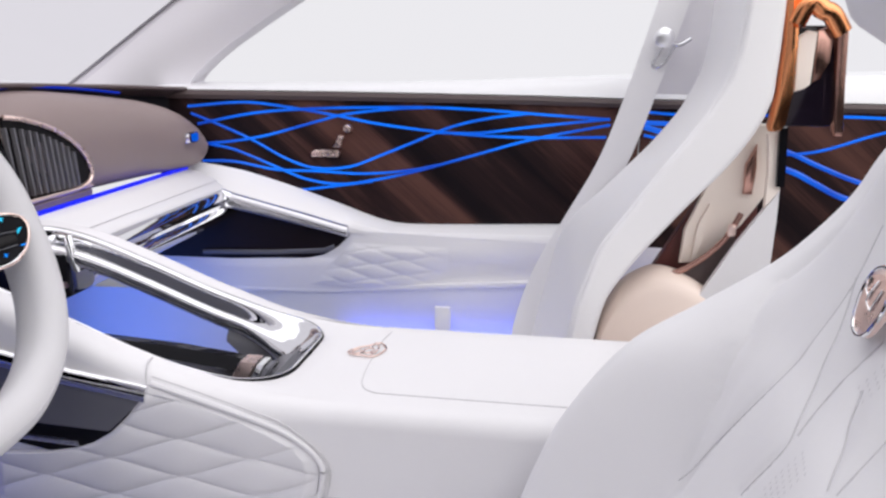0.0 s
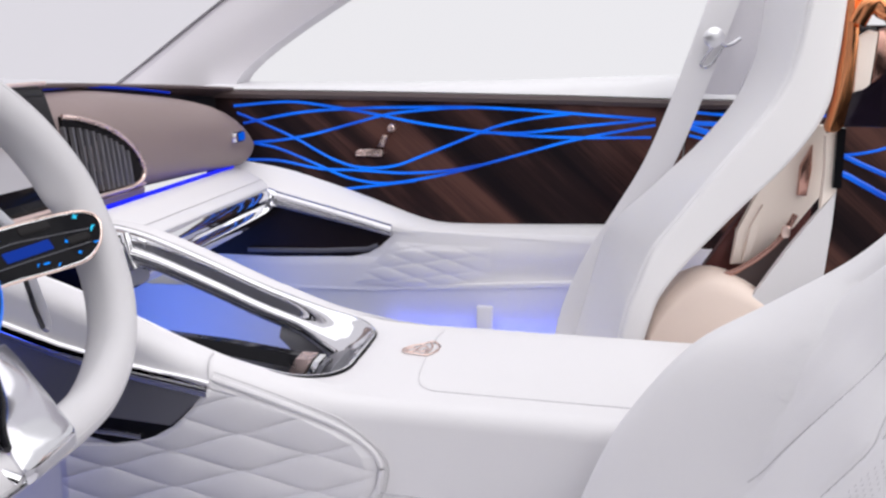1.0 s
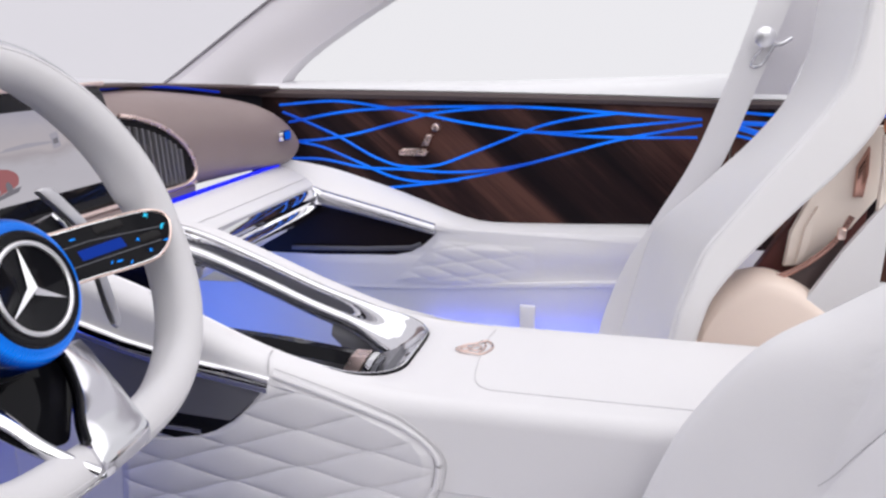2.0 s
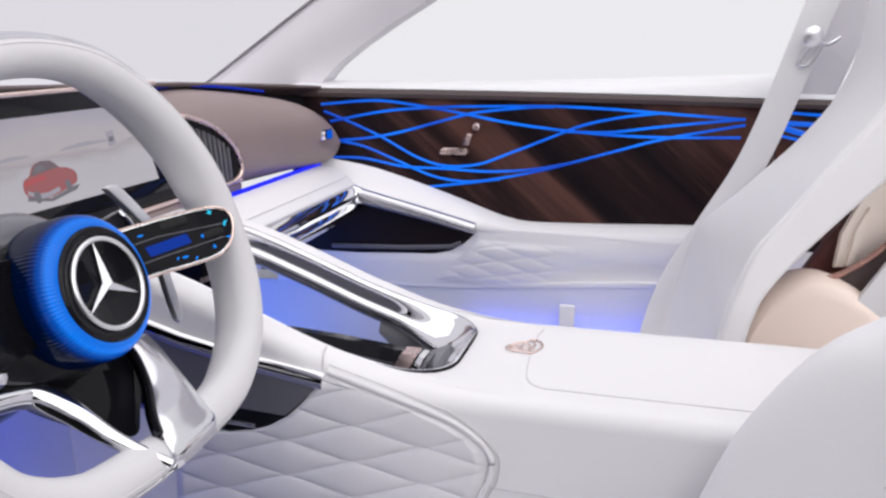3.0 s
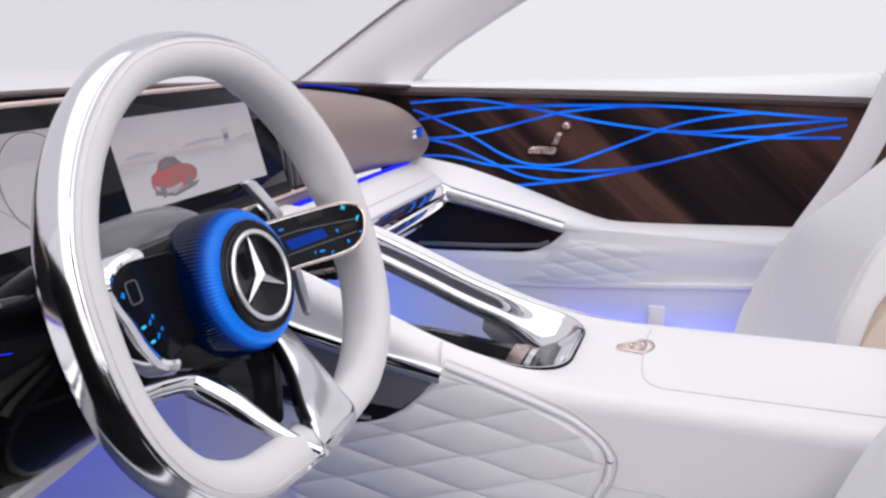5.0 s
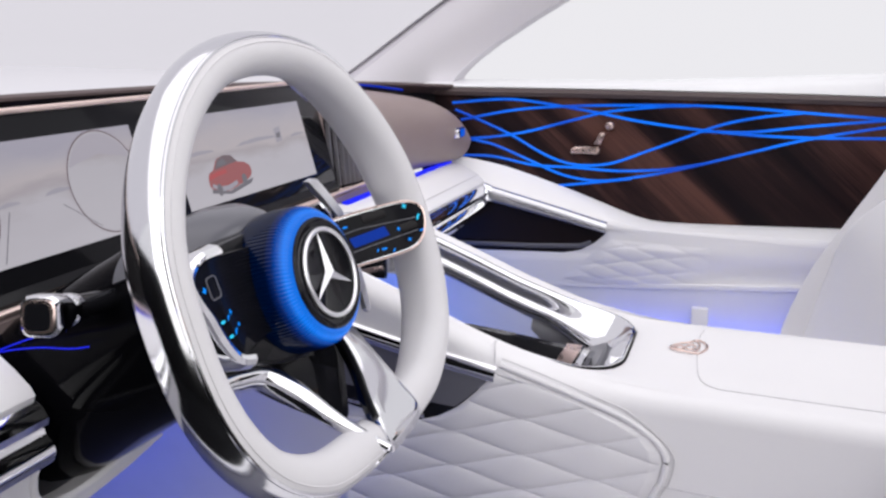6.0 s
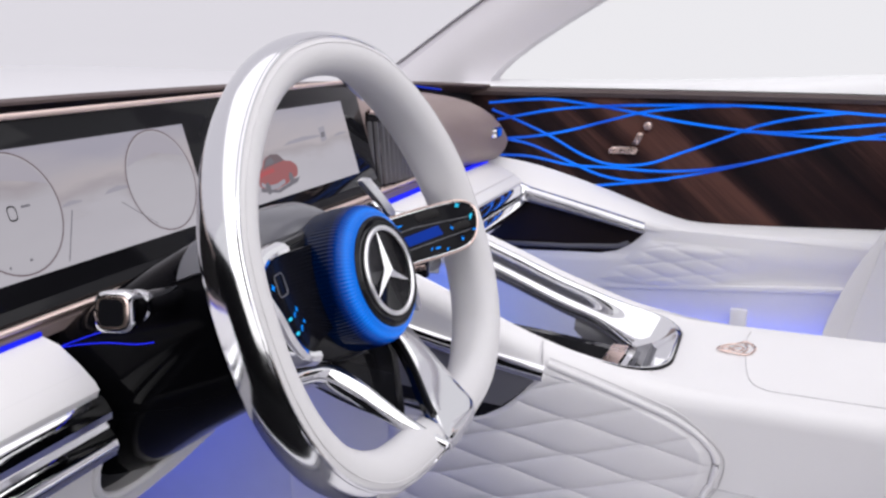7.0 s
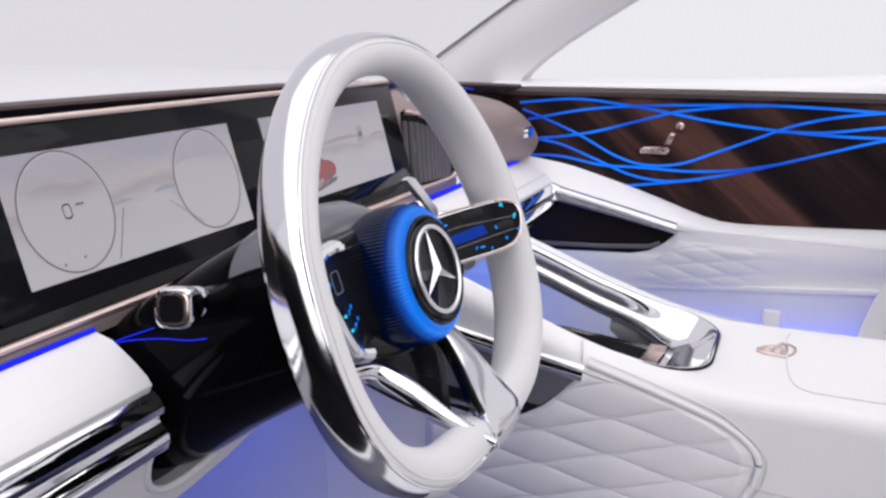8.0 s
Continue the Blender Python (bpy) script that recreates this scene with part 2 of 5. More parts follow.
def loft(rings, around=True, along=False, cap=True):
    """Skin from ring to ring."""
    bm = bmesh.new()
    vs = [[bm.verts.new(p) for p in r] for r in rings]
    n, k = len(rings), len(rings[0])
    for i in range(n if along else n - 1):
        a, b = vs[i], vs[(i + 1) % n]
        for j in range(k if around else k - 1):
            q = (j + 1) % k
            bm.faces.new((a[j], a[q], b[q], b[j]))
    if cap and not along and around:
        bm.faces.new(list(reversed(vs[0])))
        bm.faces.new(vs[-1])
    return bm


def smooth_line(points, per=8, closed=False):
    """A Catmull-Rom line through the points."""
    pts = [V(p) for p in points]
    n = len(pts)
    out = []
    for i in range(n if closed else n - 1):
        if closed:
            a, b, c, d = (pts[(i + k) % n] for k in (-1, 0, 1, 2))
        else:
            b, c = pts[i], pts[i + 1]
            a = pts[i - 1] if i else b * 2 - c
            d = pts[i + 2] if i + 2 < n else c * 2 - b
        for k in range(per):
            t = k / per
            out.append(0.5 * ((2 * b) + (c - a) * t + (2 * a - 5 * b + 4 * c - d) * t * t + (3 * b - a - 3 * c + d) * t ** 3))
    if not closed:
        out.append(pts[-1])
    return out


def tube(path, ra, rb=None, sides=10, closed=False, up=(0, 0, 1), power=1.0):
    """A rod of elliptic or boxy section along a line; ra across, rb along the up side."""
    rb = ra if rb is None else rb
    rings = []
    n = len(path)
    for i, p in enumerate(path):
        q0 = path[i - 1] if (i or closed) else p
        q1 = path[(i + 1) % n] if (i + 1 < n or closed) else p
        d = (V(q1) - V(q0)).normalized()
        s = d.cross(V(up))
        s = s.normalized() if s.length > 1e-4 else V((1, 0, 0))
        w = s.cross(d).normalized()
        ring = []
        for k in range(sides):
            a = 2 * math.pi * (k + 0.5) / sides
            c, z = math.cos(a), math.sin(a)
            c, z = math.copysign(abs(c) ** power, c), math.copysign(abs(z) ** power, z)
            ring.append(V(p) + s * (c * ra) + w * (z * rb))
        rings.append(ring)
    return loft(rings, along=closed)


def plate(outline, place, depth, bevel=0.0):
    """An outline of (u, v) as a slab from w = 0 to w = depth; place(u, v, w) gives the world point."""
    cx = sum(p[0] for p in outline) / len(outline)
    cy = sum(p[1] for p in outline) / len(outline)
    size = max(max(abs(p[0] - cx), abs(p[1] - cy)) for p in outline)
    steps = [(0, 1.0), (depth - bevel, 1.0)]
    if bevel:
        steps += [(depth - bevel * 0.3, 1 - bevel * 0.3 / size), (depth, 1 - bevel / size)]
    return loft([[place(cx + (u - cx) * k, cy + (v - cy) * k, w) for u, v in outline] for w, k in steps])


def block(lo, hi, bevel=0.004, segments=2):
    bm = bmesh.new()
    bmesh.ops.create_cube(bm, size=1.0)
    for v in bm.verts:
        v.co = V([lo[i] + (v.co[i] + 0.5) * (hi[i] - lo[i]) for i in range(3)])
    if bevel:
        bmesh.ops.bevel(bm, geom=list(bm.edges), offset=bevel, segments=segments, profile=0.6, affect="EDGES")
    return bm


def round_rect(x0, x1, y0, y1, r, corner=6, edge=10):
    """Points of a rounded rectangle, the same count for any size."""
    out = []
    spots = ((x1 - r, y1 - r, 0), (x0 + r, y1 - r, 90), (x0 + r, y0 + r, 180), (x1 - r, y0 + r, 270))
    for i, (cx, cy, a0) in enumerate(spots):
        for k in range(corner + 1):
            a = radians(a0 + 90 * k / corner)
            out.append((cx + r * math.cos(a), cy + r * math.sin(a)))
        nx, ny, na = spots[(i + 1) % 4]
        a = radians(na)
        end = (nx + r * math.cos(a), ny + r * math.sin(a))
        start = out[-1]
        for k in range(1, edge):
            out.append((start[0] + (end[0] - start[0]) * k / edge, start[1] + (end[1] - start[1]) * k / edge))
    return out


def blend(table, x):
    """Smooth value from a table of (x, value)."""
    if x <= table[0][0]:
        return table[0][1]
    for (a, u), (b, w) in zip(table, table[1:]):
        if x <= b:
            t = (x - a) / (b - a)
            return u + (w - u) * t
    return table[-1][1]


def eased(table, x):
    xs = [p[0] for p in table]
    line = smooth_line([(p[0], p[1], 0) for p in table], 6)
    return blend([(p.x, p.y) for p in line], x)

def eased_step(k):
    k = max(0, min(1, k))
    return k * k * (3 - 2 * k)


# ---- the studio and the car's shell ----
tagged(part("ground", block((-9, -3.2, -0.05), (9, 4, 0.0), 0), STUDIO), "smooth dark studio floor", "floor", kind="structure")
# Unseen wall, added to darken chrome reflections and block low light.
tagged(part("wall_unseen_side", block((-9, -3.2, 0), (9, -3.0, 2.4), 0), STUDIO), "unseen dark wall that darkens reflections", "wall", kind="structure")

# Second unseen wall, added for dark reflections in the wheel rim.
tagged(part("wall_unseen_rear", block((4.2, -3.2, 0), (4.4, 4, 2.4), 0), STUDIO), "unseen dark wall behind the car for dark reflections", "wall", kind="structure")

FLOOR_Z = 0.42
tagged(part("floor", block((-1.2, 0.06, 0.36), (1.3, 1.56, FLOOR_Z), 0.01), CARPET), "pale grey cabin carpet lit blue at its edges", "floor", kind="structure")
tagged(part("wall_front", block((-1.3, 0.06, 0.36), (-1.19, 1.6, 1.06), 0.01), CARPET), "carpeted front bulkhead of the footwells", "wall", kind="structure")
tagged(part("sill_driver", block((-1.2, 0.0, 0.30), (1.3, 0.06, 0.50), 0.02), PAINT), "white lacquered door sill", "sill", kind="structure")


def door_y(x):
    """The inner face of the passenger's side, which leans out to the rear."""
    return 1.555 + 0.07 * x


# passenger's side: one long side of two doors
door = thing("door_1", (-0.2, 1.55, 0.5), "closed passenger door with walnut panel, blue light lines and white armrest", "door", kind="structure")
bm = loft([[V((x, door_y(x) + d, z)) for d, z in ((0, 0.70), (0, 1.0995), (0.015, 1.0995), (0.015, 0.70))] for x in (-0.86, -0.4, 0.105)])
part("wood_panel", bm, WOOD, door, "dark walnut panel with slanting figure")
rear_door = thing("door_2", (0.6, 1.6, 0.5), "closed rear door with walnut panel and blue light lines", "door", kind="structure")
bm = loft([[V((x, door_y(x) + d, z)) for d, z in ((0, 0.70), (0, 1.0995), (0.015, 1.0995), (0.015, 0.70))] for x in (0.109, 0.6, 1.25)])
part("wood_panel", bm, WOOD, rear_door, "dark walnut panel with slanting figure")


def belt(x):
    return blend([(-0.8, 1.102), (-0.42, 1.098), (-0.1, 1.093), (0.08, 1.088), (1.2, 1.07)], x)


def belt_top(x):
    return blend([(-0.8, 1.117), (-0.42, 1.118), (-0.2, 1.124), (0.07, 1.134), (1.2, 1.15)], x)


def sill_run(xs, parent):
    soft = [(0.012, -0.010), (-0.006, -0.008), (-0.010, 0.000), (-0.006, 0.007), (0.012, 0.009)]
    part("top_trim", loft([[V((x, door_y(x) + d, belt(x) + h)) for d, h in soft] for x in xs]), BROWN, parent, "brown leather roll")
    part("window_ledge", loft([[V((x, door_y(x) + d, z)) for d, z in ((0.0, belt(x) + 0.006), (-0.004, belt(x) + 0.010), (0.004, (belt(x) + belt_top(x)) / 2 + 0.006), (0.02, belt_top(x)), (0.10, belt_top(x) + 0.004), (0.10, belt(x)), (0.02, belt(x)))] for x in xs]), PAINT, parent, "white ledge under the side window")
    part("outer_skin", loft([[V((x, door_y(x) + d, z)) for d, z in ((0.018, 0.40), (0.018, belt(x) - 0.002), (0.12, belt(x) - 0.002), (0.12, 0.40))] for x in xs]), PAINT, parent, "white lacquered outer skin")


sill_run([-0.86, -0.6, -0.42, -0.2, -0.1, 0.0, 0.105], door)
sill_run([0.109, 0.4, 0.8, 1.25], rear_door)


def light_line(points, parent, width=0.0027):
    path = [V((p.x, door_y(p.x) - 0.0005, p.y)) for p in smooth_line([(x, z, 0) for x, z in points], 6)]
    part("light_line", tube(path, 0.0018, width, 6, up=(0, 0, 1)), LINE, parent, "glowing blue inlaid line")


light_line([(-0.790, 1.077), (-0.673, 1.086), (-0.578, 1.076), (-0.486, 1.061), (-0.406, 1.046), (-0.306, 1.033), (-0.199, 1.024), (-0.095, 1.021), (0.044, 1.023)], door)
light_line([(-0.772, 1.042), (-0.650, 1.065), (-0.532, 1.074), (-0.418, 1.077), (-0.309, 1.078), (-0.202, 1.074), (-0.099, 1.067), (0.050, 1.057)], door)
light_line([(-0.754, 1.003), (-0.699, 1.008), (-0.626, 1.021), (-0.531, 1.047), (-0.463, 1.064), (-0.363, 1.075), (-0.309, 1.077)], door)
light_line([(-0.784, 1.063), (-0.735, 1.044), (-0.662, 1.012), (-0.590, 0.973), (-0.530, 0.955), (-0.460, 0.959), (-0.393, 0.984), (-0.327, 1.011), (-0.253, 1.041), (-0.180, 1.058), (-0.109, 1.067)], door)
light_line([(-0.754, 1.002), (-0.699, 0.991), (-0.626, 0.962), (-0.554, 0.933), (-0.483, 0.923), (-0.414, 0.932), (-0.324, 0.952), (-0.197, 0.989), (-0.095, 1.018), (0.051, 1.047)], door)
light_line([(-0.768, 0.967), (-0.699, 0.966), (-0.614, 0.951), (-0.530, 0.949), (-0.437, 0.945), (-0.347, 0.952), (-0.270, 0.967)], door)
light_line([(-0.565, 0.909), (-0.483, 0.920), (-0.414, 0.930)], door)
light_line([(-0.285, 1.029), (-0.199, 1.029), (-0.097, 1.042), (0.050, 1.058)], door)
light_line([(0.115, 1.052), (0.20, 1.046), (0.30, 1.02), (0.385, 0.998), (0.433, 0.977), (0.509, 0.946), (0.60, 0.92)], rear_door, 0.0045)
light_line([(0.115, 1.072), (0.197, 1.067), (0.383, 1.067), (0.552, 1.063), (0.70, 1.05)], rear_door)
light_line([(0.115, 1.028), (0.25, 1.0), (0.36, 0.994), (0.441, 1.001), (0.555, 1.037), (0.68, 1.06)], rear_door)
light_line([(0.115, 1.044), (0.169, 1.028), (0.28, 0.994), (0.388, 0.964), (0.438, 0.940), (0.492, 0.913), (0.58, 0.89)], rear_door, 0.0055)

# rose-gold seat switches on the panel
switch = thing("seat_switch", (-0.49, 1.52, 0.985), "rose-gold seat adjustment switches on the walnut door panel", "switch")


def on_door(x0, z0):
    return lambda u, v, w: V((x0 + u, door_y(x0 + u) - w, z0 + v))


part("cushion_switch", plate([(-0.030, -0.007), (0.022, -0.008), (0.028, 0.0), (0.024, 0.007), (-0.022, 0.007), (-0.031, 0.001)], on_door(-0.506, 0.986), 0.010, 0.003), ROSE, switch)
part("backrest_switch", plate([(-0.012, -0.012), (0.002, -0.012), (0.012, 0.012), (0.0, 0.012)], on_door(-0.480, 1.010), 0.010, 0.003), ROSE, switch)
part("headrest_switch", plate([(0.0085 * math.cos(k * math.pi / 7), 0.0085 * math.sin(k * math.pi / 7)) for k in range(14)], on_door(-0.461, 1.036), 0.012, 0.004), ROSE, switch)

# armrest: a white body that runs along the door, with an opening under its front
ARM_TOP = [(-0.80, 0.970), (-0.751, 0.963), (-0.679, 0.950), (-0.611, 0.930), (-0.547, 0.909), (-0.480, 0.885), (-0.419, 0.862), (-0.372, 0.849), (-0.32, 0.846), (-0.187, 0.848), (-0.018, 0.852), (0.3, 0.855)]


def arm_top(x):
    return eased(ARM_TOP, x)


xs = [-0.79 + 0.03 * k for k in range(31)]
rings = []
for x in xs:
    t, y = arm_top(x), door_y(x)
    lip = blend([(-0.80, 0.925), (-0.70, 0.913), (-0.62, 0.898), (-0.54, 0.879), (-0.45, 0.857), (-0.37, 0.836), (0.3, 0.838)], x)
    front = 1.4555 + 0.02 * max(0, min(1, (x + 0.45) / 0.3))
    rings.append([V((x, y + 0.002, t - 0.02)), V((x, y - 0.003, t - 0.002)), V((x, y - 0.010, t)), V((x, (y + front) / 2, (t + lip) / 2 + 0.006)), V((x, front + 0.006, lip + 0.003)), V((x, front + 0.001, lip - 0.006)), V((x, front + 0.0008, lip - 0.014)), V((x, y + 0.002, lip - 0.016))])
part("armrest", loft(rings), DOOR_LIT_WHITE, door, "white leather armrest")

# face below the armrest, round the opening
pocket = [(-0.705, 0.889), (-0.631, 0.872), (-0.536, 0.855), (-0.452, 0.839), (-0.446, 0.832), (-0.471, 0.808), (-0.500, 0.790), (-0.535, 0.781), (-0.60, 0.778), (-0.70, 0.772), (-0.88, 0.770), (-0.88, 0.85)]
border = [(-0.705, 0.912), (-0.62, 0.893), (-0.52, 0.866), (-0.42, 0.842), (-0.10, 0.828), (0.30, 0.828), (0.30, 0.775), (0.10, 0.762), (-0.20, 0.738), (-0.50, 0.714), (-0.90, 0.700), (-0.90, 0.90)]


def face_y(x, z):
    return 1.456 + 0.02 * max(0, min(1, (x + 0.45) / 0.3)) + 0.02 * max(0, (0.80 - z) / 0.1)


def dense(poly, per=4):
    out = []
    for i, a in enumerate(poly):
        b = poly[(i + 1) % len(poly)]
        out += [(a[0] + (b[0] - a[0]) * k / per, a[1] + (b[1] - a[1]) * k / per) for k in range(per)]
    return out


pk, bd = dense(pocket), dense(border)
rings = []
for k in range(7):
    f = k / 6
    rings.append([V((b[0] + (p[0] - b[0]) * f, face_y(b[0] + (p[0] - b[0]) * f, b[1] + (p[1] - b[1]) * f) + (0.004 if k == 6 else 0), b[1] + (p[1] - b[1]) * f)) for p, b in zip(pk, bd)])
part("lower_face", loft(rings, cap=False), DOOR_LIT_WHITE, door, "white leather lower door face")
part("pocket_liner", loft([[V((x, face_y(x, z) + d, z)) for x, z in pk] for d in (0.003, 0.02, 0.045)], cap=True), LINER, door, "black liner of the door opening")
part("pocket_strip", tube([V((x, 1.4585, z)) for x, z in ((-0.76, 0.785), (-0.60, 0.791), (-0.50, 0.799), (-0.478, 0.808))], 0.003, 0.0050), GREY, door, "thin dark grey strip")
path = [V((x, face_y(x, z) - 0.004, z)) for x, z in ((-0.712, 0.902), (-0.63, 0.884), (-0.54, 0.864), (-0.447, 0.842))]
PULL = [(0.010, 0.015), (0.000, 0.0165), (-0.006, 0.013), (-0.0085, 0.008), (-0.010, 0.003), (-0.0115, -0.005), (-0.012, -0.010), (-0.009, -0.015), (0.004, -0.016), (0.010, -0.014)]
rings = []
for k, p in enumerate(smooth_line(path, 5)):
    slim = 1 - 0.35 * k / 15
    rings.append([p + V((0, d, h * slim)) for d, h in PULL])
grip = part("door_handle", loft(rings), SATIN, door, "polished chrome pull bar")
part("end_cap", tube([V((-0.714, 1.449, 0.906)), V((-0.690, 1.451, 0.898))], 0.013, 0.017, 14), CHROME, grip)


def quilt_height(x, z, half_x, half_z, x0, z0, slant):
    """Puffed lens-shaped cells between waving seams that touch at their bends."""
    w = (z - z0 + slant * (x - x0)) / half_z - 0.5
    wave = 0.47 * math.asin(0.94 * math.cos(math.pi * (x - x0) / half_x)) / math.asin(0.94)

    def line(n):
        return n + (wave if n % 2 == 0 else -wave)
    n = math.floor(w) - 1
    while line(n + 1) <= w:
        n += 1
    gap = max(1e-4, line(n + 1) - line(n))
    f = (w - line(n)) / gap
    return (4 * max(0, f * (1 - f))) ** 0.42 * (gap / 2) ** 0.5


# quilted field behind the opening
rings = []
for i in range(121):
    u = i / 120
    row = []
    for j in range(45):
        v = j / 44
        x = -0.44 + 0.19 * u - 0.10 * (1 - v) * (1 - u)
        z = 0.818 - 0.095 * (1 - v) - 0.006 * u
        edge = min(1, u * 8, (1 - u) * 4, v * 8, (1 - v) * 8)
        row.append(V((x, face_y(x, z) - 0.001 - 0.003 * edge * quilt_height(x, z, 0.062, 0.0165, -0.4, 0.79, 0.10), z)))
    rings.append(row)
part("quilted_field", loft(rings, around=False, cap=False), DOOR_LIT_WHITE, door, "diamond-quilted white leather")
# lower ledge, light beneath it, foot panel
part("ledge", loft([[V((x, 1.474, z + 0.002)), V((x, 1.4735, z - 0.003)), V((x, 1.475, z - 0.008)), V((x, 1.54, z - 0.010)), V((x, 1.54, z + 0.002))] for x, z in ((-0.90, 0.700), (-0.50, 0.714), (-0.20, 0.738), (0.10, 0.762), (0.30, 0.775))]), DOOR_LIT_WHITE, door)
part("foot_panel", loft([[V((x, 1.478, z - 0.009)), V((x, 1.486, 0.66)), V((x, 1.50, 0.50)), V((x, 1.51, 0.42)), V((x, 1.55, 0.42)), V((x, 1.55, z - 0.009))] for x, z in ((-1.18, 0.695), (-1.0, 0.699), (-0.842, 0.703), (-0.50, 0.714), (-0.20, 0.738), (0.10, 0.762), (0.60, 0.775))]), FOOT, door, "pale grey foot panel washed in blue light")
part("light_strip", block((-0.47, 1.474, 0.598), (0.30, 1.488, 0.618), 0.002), AZURE, door, "blue light strip along the foot panel")
part("strap_tab", block((-0.276, 1.455, 0.56), (-0.244, 1.466, 0.694), 0.004), DOOR_LIT_WHITE, door, "white tab")
area_lamp("footwell_strip_lamp", (-0.12, 1.462, 0.622), (-0.12, 1.486, 0.68), 0.7, 0.012, 0.20, (0.09, 0.15, 1.0))

# front pillar, windscreen, wing
def pillar_point(k, side):
    """k: 0 at the base to 1 at the roof; side 0 front edge, 1 rear edge."""
    front = eased([(0.0, -1.10), (0.32, -0.835), (0.66, -0.52), (1.0, -0.22)], k)
    rear = eased([(0.0, -0.81), (0.06, -0.785), (0.16, -0.715), (0.32, -0.57), (0.66, -0.24), (1.0, 0.05)], k)
    x = front + (rear - front) * side
    z = 1.112 + 0.52 * k
    return V((x, 1.545 - 0.20 * k * k - 0.02 * math.sin(math.pi * side) + (0.03 * (1 - side)), z))


ks = [0, 0.03, 0.06, 0.1, 0.16, 0.24, 0.32, 0.5, 0.66, 0.85, 1.0]
rings = []
for k in ks:
    ring = [pillar_point(k, s / 8) for s in range(9)]
    ring += [pillar_point(k, 1 - s / 4) + V((0, 0.06, 0)) for s in range(5)]
    rings.append(ring)
tagged(part("pillar", loft(rings), PILLAR), "pale grey trimmed windscreen pillar", "pillar", kind="structure")
tagged(part("windscreen_seal", tube([pillar_point(k, 0) + V((-0.002, -0.003, 0)) for k in ks], 0.0025, 0.0025), RUBBER), "thin dark windscreen seal", "seal", kind="structure")
rings = []
for i in range(13):
    y = -0.10 + 1.67 * i / 12
    bow = 0.16 * (1 - ((y - 0.735) / 0.83) ** 2)
    rings.append([V((-1.075 - bow, y, 1.112)), V((-0.82 - bow * 0.9, y, 1.277)), V((-0.52 - bow * 0.8, y, 1.456)), V((-0.24 - bow * 0.7, y, 1.63))])
pane = part("window_1", loft(rings, around=False, cap=False), GLASS)
pane.visible_shadow = False
tagged(pane, "clear slightly tinted windscreen", "windscreen", kind="structure")
rings = []
for i in range(13):
    y = -0.20 + 1.9 * i / 12
    k = 1 - ((y - 0.75) / 0.95) ** 2
    rings.append([V((-1.02, y, 1.09)), V((-1.30, y, 1.10 + 0.02 * k)), V((-1.9, y, 1.08 + 0.04 * k)), V((-2.5, y, 0.98 + 0.06 * k)), V((-2.75, y, 0.80)), V((-2.8, y, 0.4))])
tagged(part("bonnet", loft(rings, around=False, cap=False), PAINT), "white lacquered bonnet ahead of the windscreen", "bonnet", kind="structure")

# ---- dashboard ----
dash = thing("dashboard", (-0.9, 0.75, 0.9), "taupe and white leather dashboard with wide display and blue light strips", "dashboard", kind="structure")


def lip_z(y):
    return blend([(-0.1, 1.154), (0.36, 1.153), (0.64, 1.150), (0.75, 1.148), (1.1, 1.135), (1.35, 1.120), (1.55, 1.104)], y)


def lip_x(y):
    return blend([(-0.1, -0.885), (1.0, -0.885), (1.3, -0.865), (1.46, -0.83), (1.53, -0.79)], y)


ys = [-0.1, 0.2, 0.5, 0.75, 0.95, 1.1, 1.2, 1.3, 1.38, 1.44, 1.50]
soft = [(0.018, -0.001), (0.022, 0.001), (0.022, 0.004), (0.016, 0.007), (0.004, 0.006), (-0.02, -0.002), (-0.10, -0.03), (-0.10, -0.04), (0.0, -0.006)]
part("upper_roll", loft([[V((lip_x(y) + d, y, lip_z(y) + h)) for d, h in soft] for y in ys]), BROWN, dash, "brown leather roll along the top edge")
part("dash_top", loft([[V((-1.20, y, 1.085)), V((-1.20, y, 1.10)), V((lip_x(y) - 0.06, y, lip_z(y) - 0.03)), V((lip_x(y) - 0.06, y, 1.085))] for y in ys]), BROWN, dash)
part("shadow_gap", loft([[V((lip_x(y) - 0.02, y, lip_z(y) - 0.006)), V((lip_x(y) - 0.02, y, 0.95)), V((-0.95, y, 0.95)), V((-0.95, y, lip_z(y) - 0.006))] for y in ys]), DARK, dash, "dark core of the dashboard")

# the wide glass of the two displays; u along the car's width, v up the glass
GLASS_TOP, GLASS_FOOT = V((-0.834, 0, 1.120)), V((-0.8055, 0, 1.0115))
up_glass = (GLASS_TOP - GLASS_FOOT).normalized()
out_glass = V((up_glass.z, 0, -up_glass.x))


def on_glass(u, v, w):
    return GLASS_FOOT + V((0, u, 0)) + up_glass * v + out_glass * w


display = thing("display_panel", tuple(on_glass(0.63, -0.02, -0.01)), "wide black glass panel with two lit displays on the dashboard", "display")
part("glass", plate(round_rect(0.272, 1.006, -0.022, 0.136, 0.014, 5, 2), lambda u, v, w: on_glass(u, v, w - 0.016), 0.0145, 0.002), GLOSS, display, "black glass")
part("edge_trim", tube([on_glass(u, 0.1385, 0.0005) for u in (-0.05, 0.2, 0.5, 1.011)], 0.0022, 0.0030, 10), ROSE_SATIN, display, "thin rose-gold edge")
screen_a = part("screen", plate([(0.309, 0), (0.601, 0), (0.601, 0.1115), (0.309, 0.1115)], lambda u, v, w: on_glass(u, v, w - 0.003), 0.0022), SCREEN, display, "lit instrument display with a pale landscape and dials")
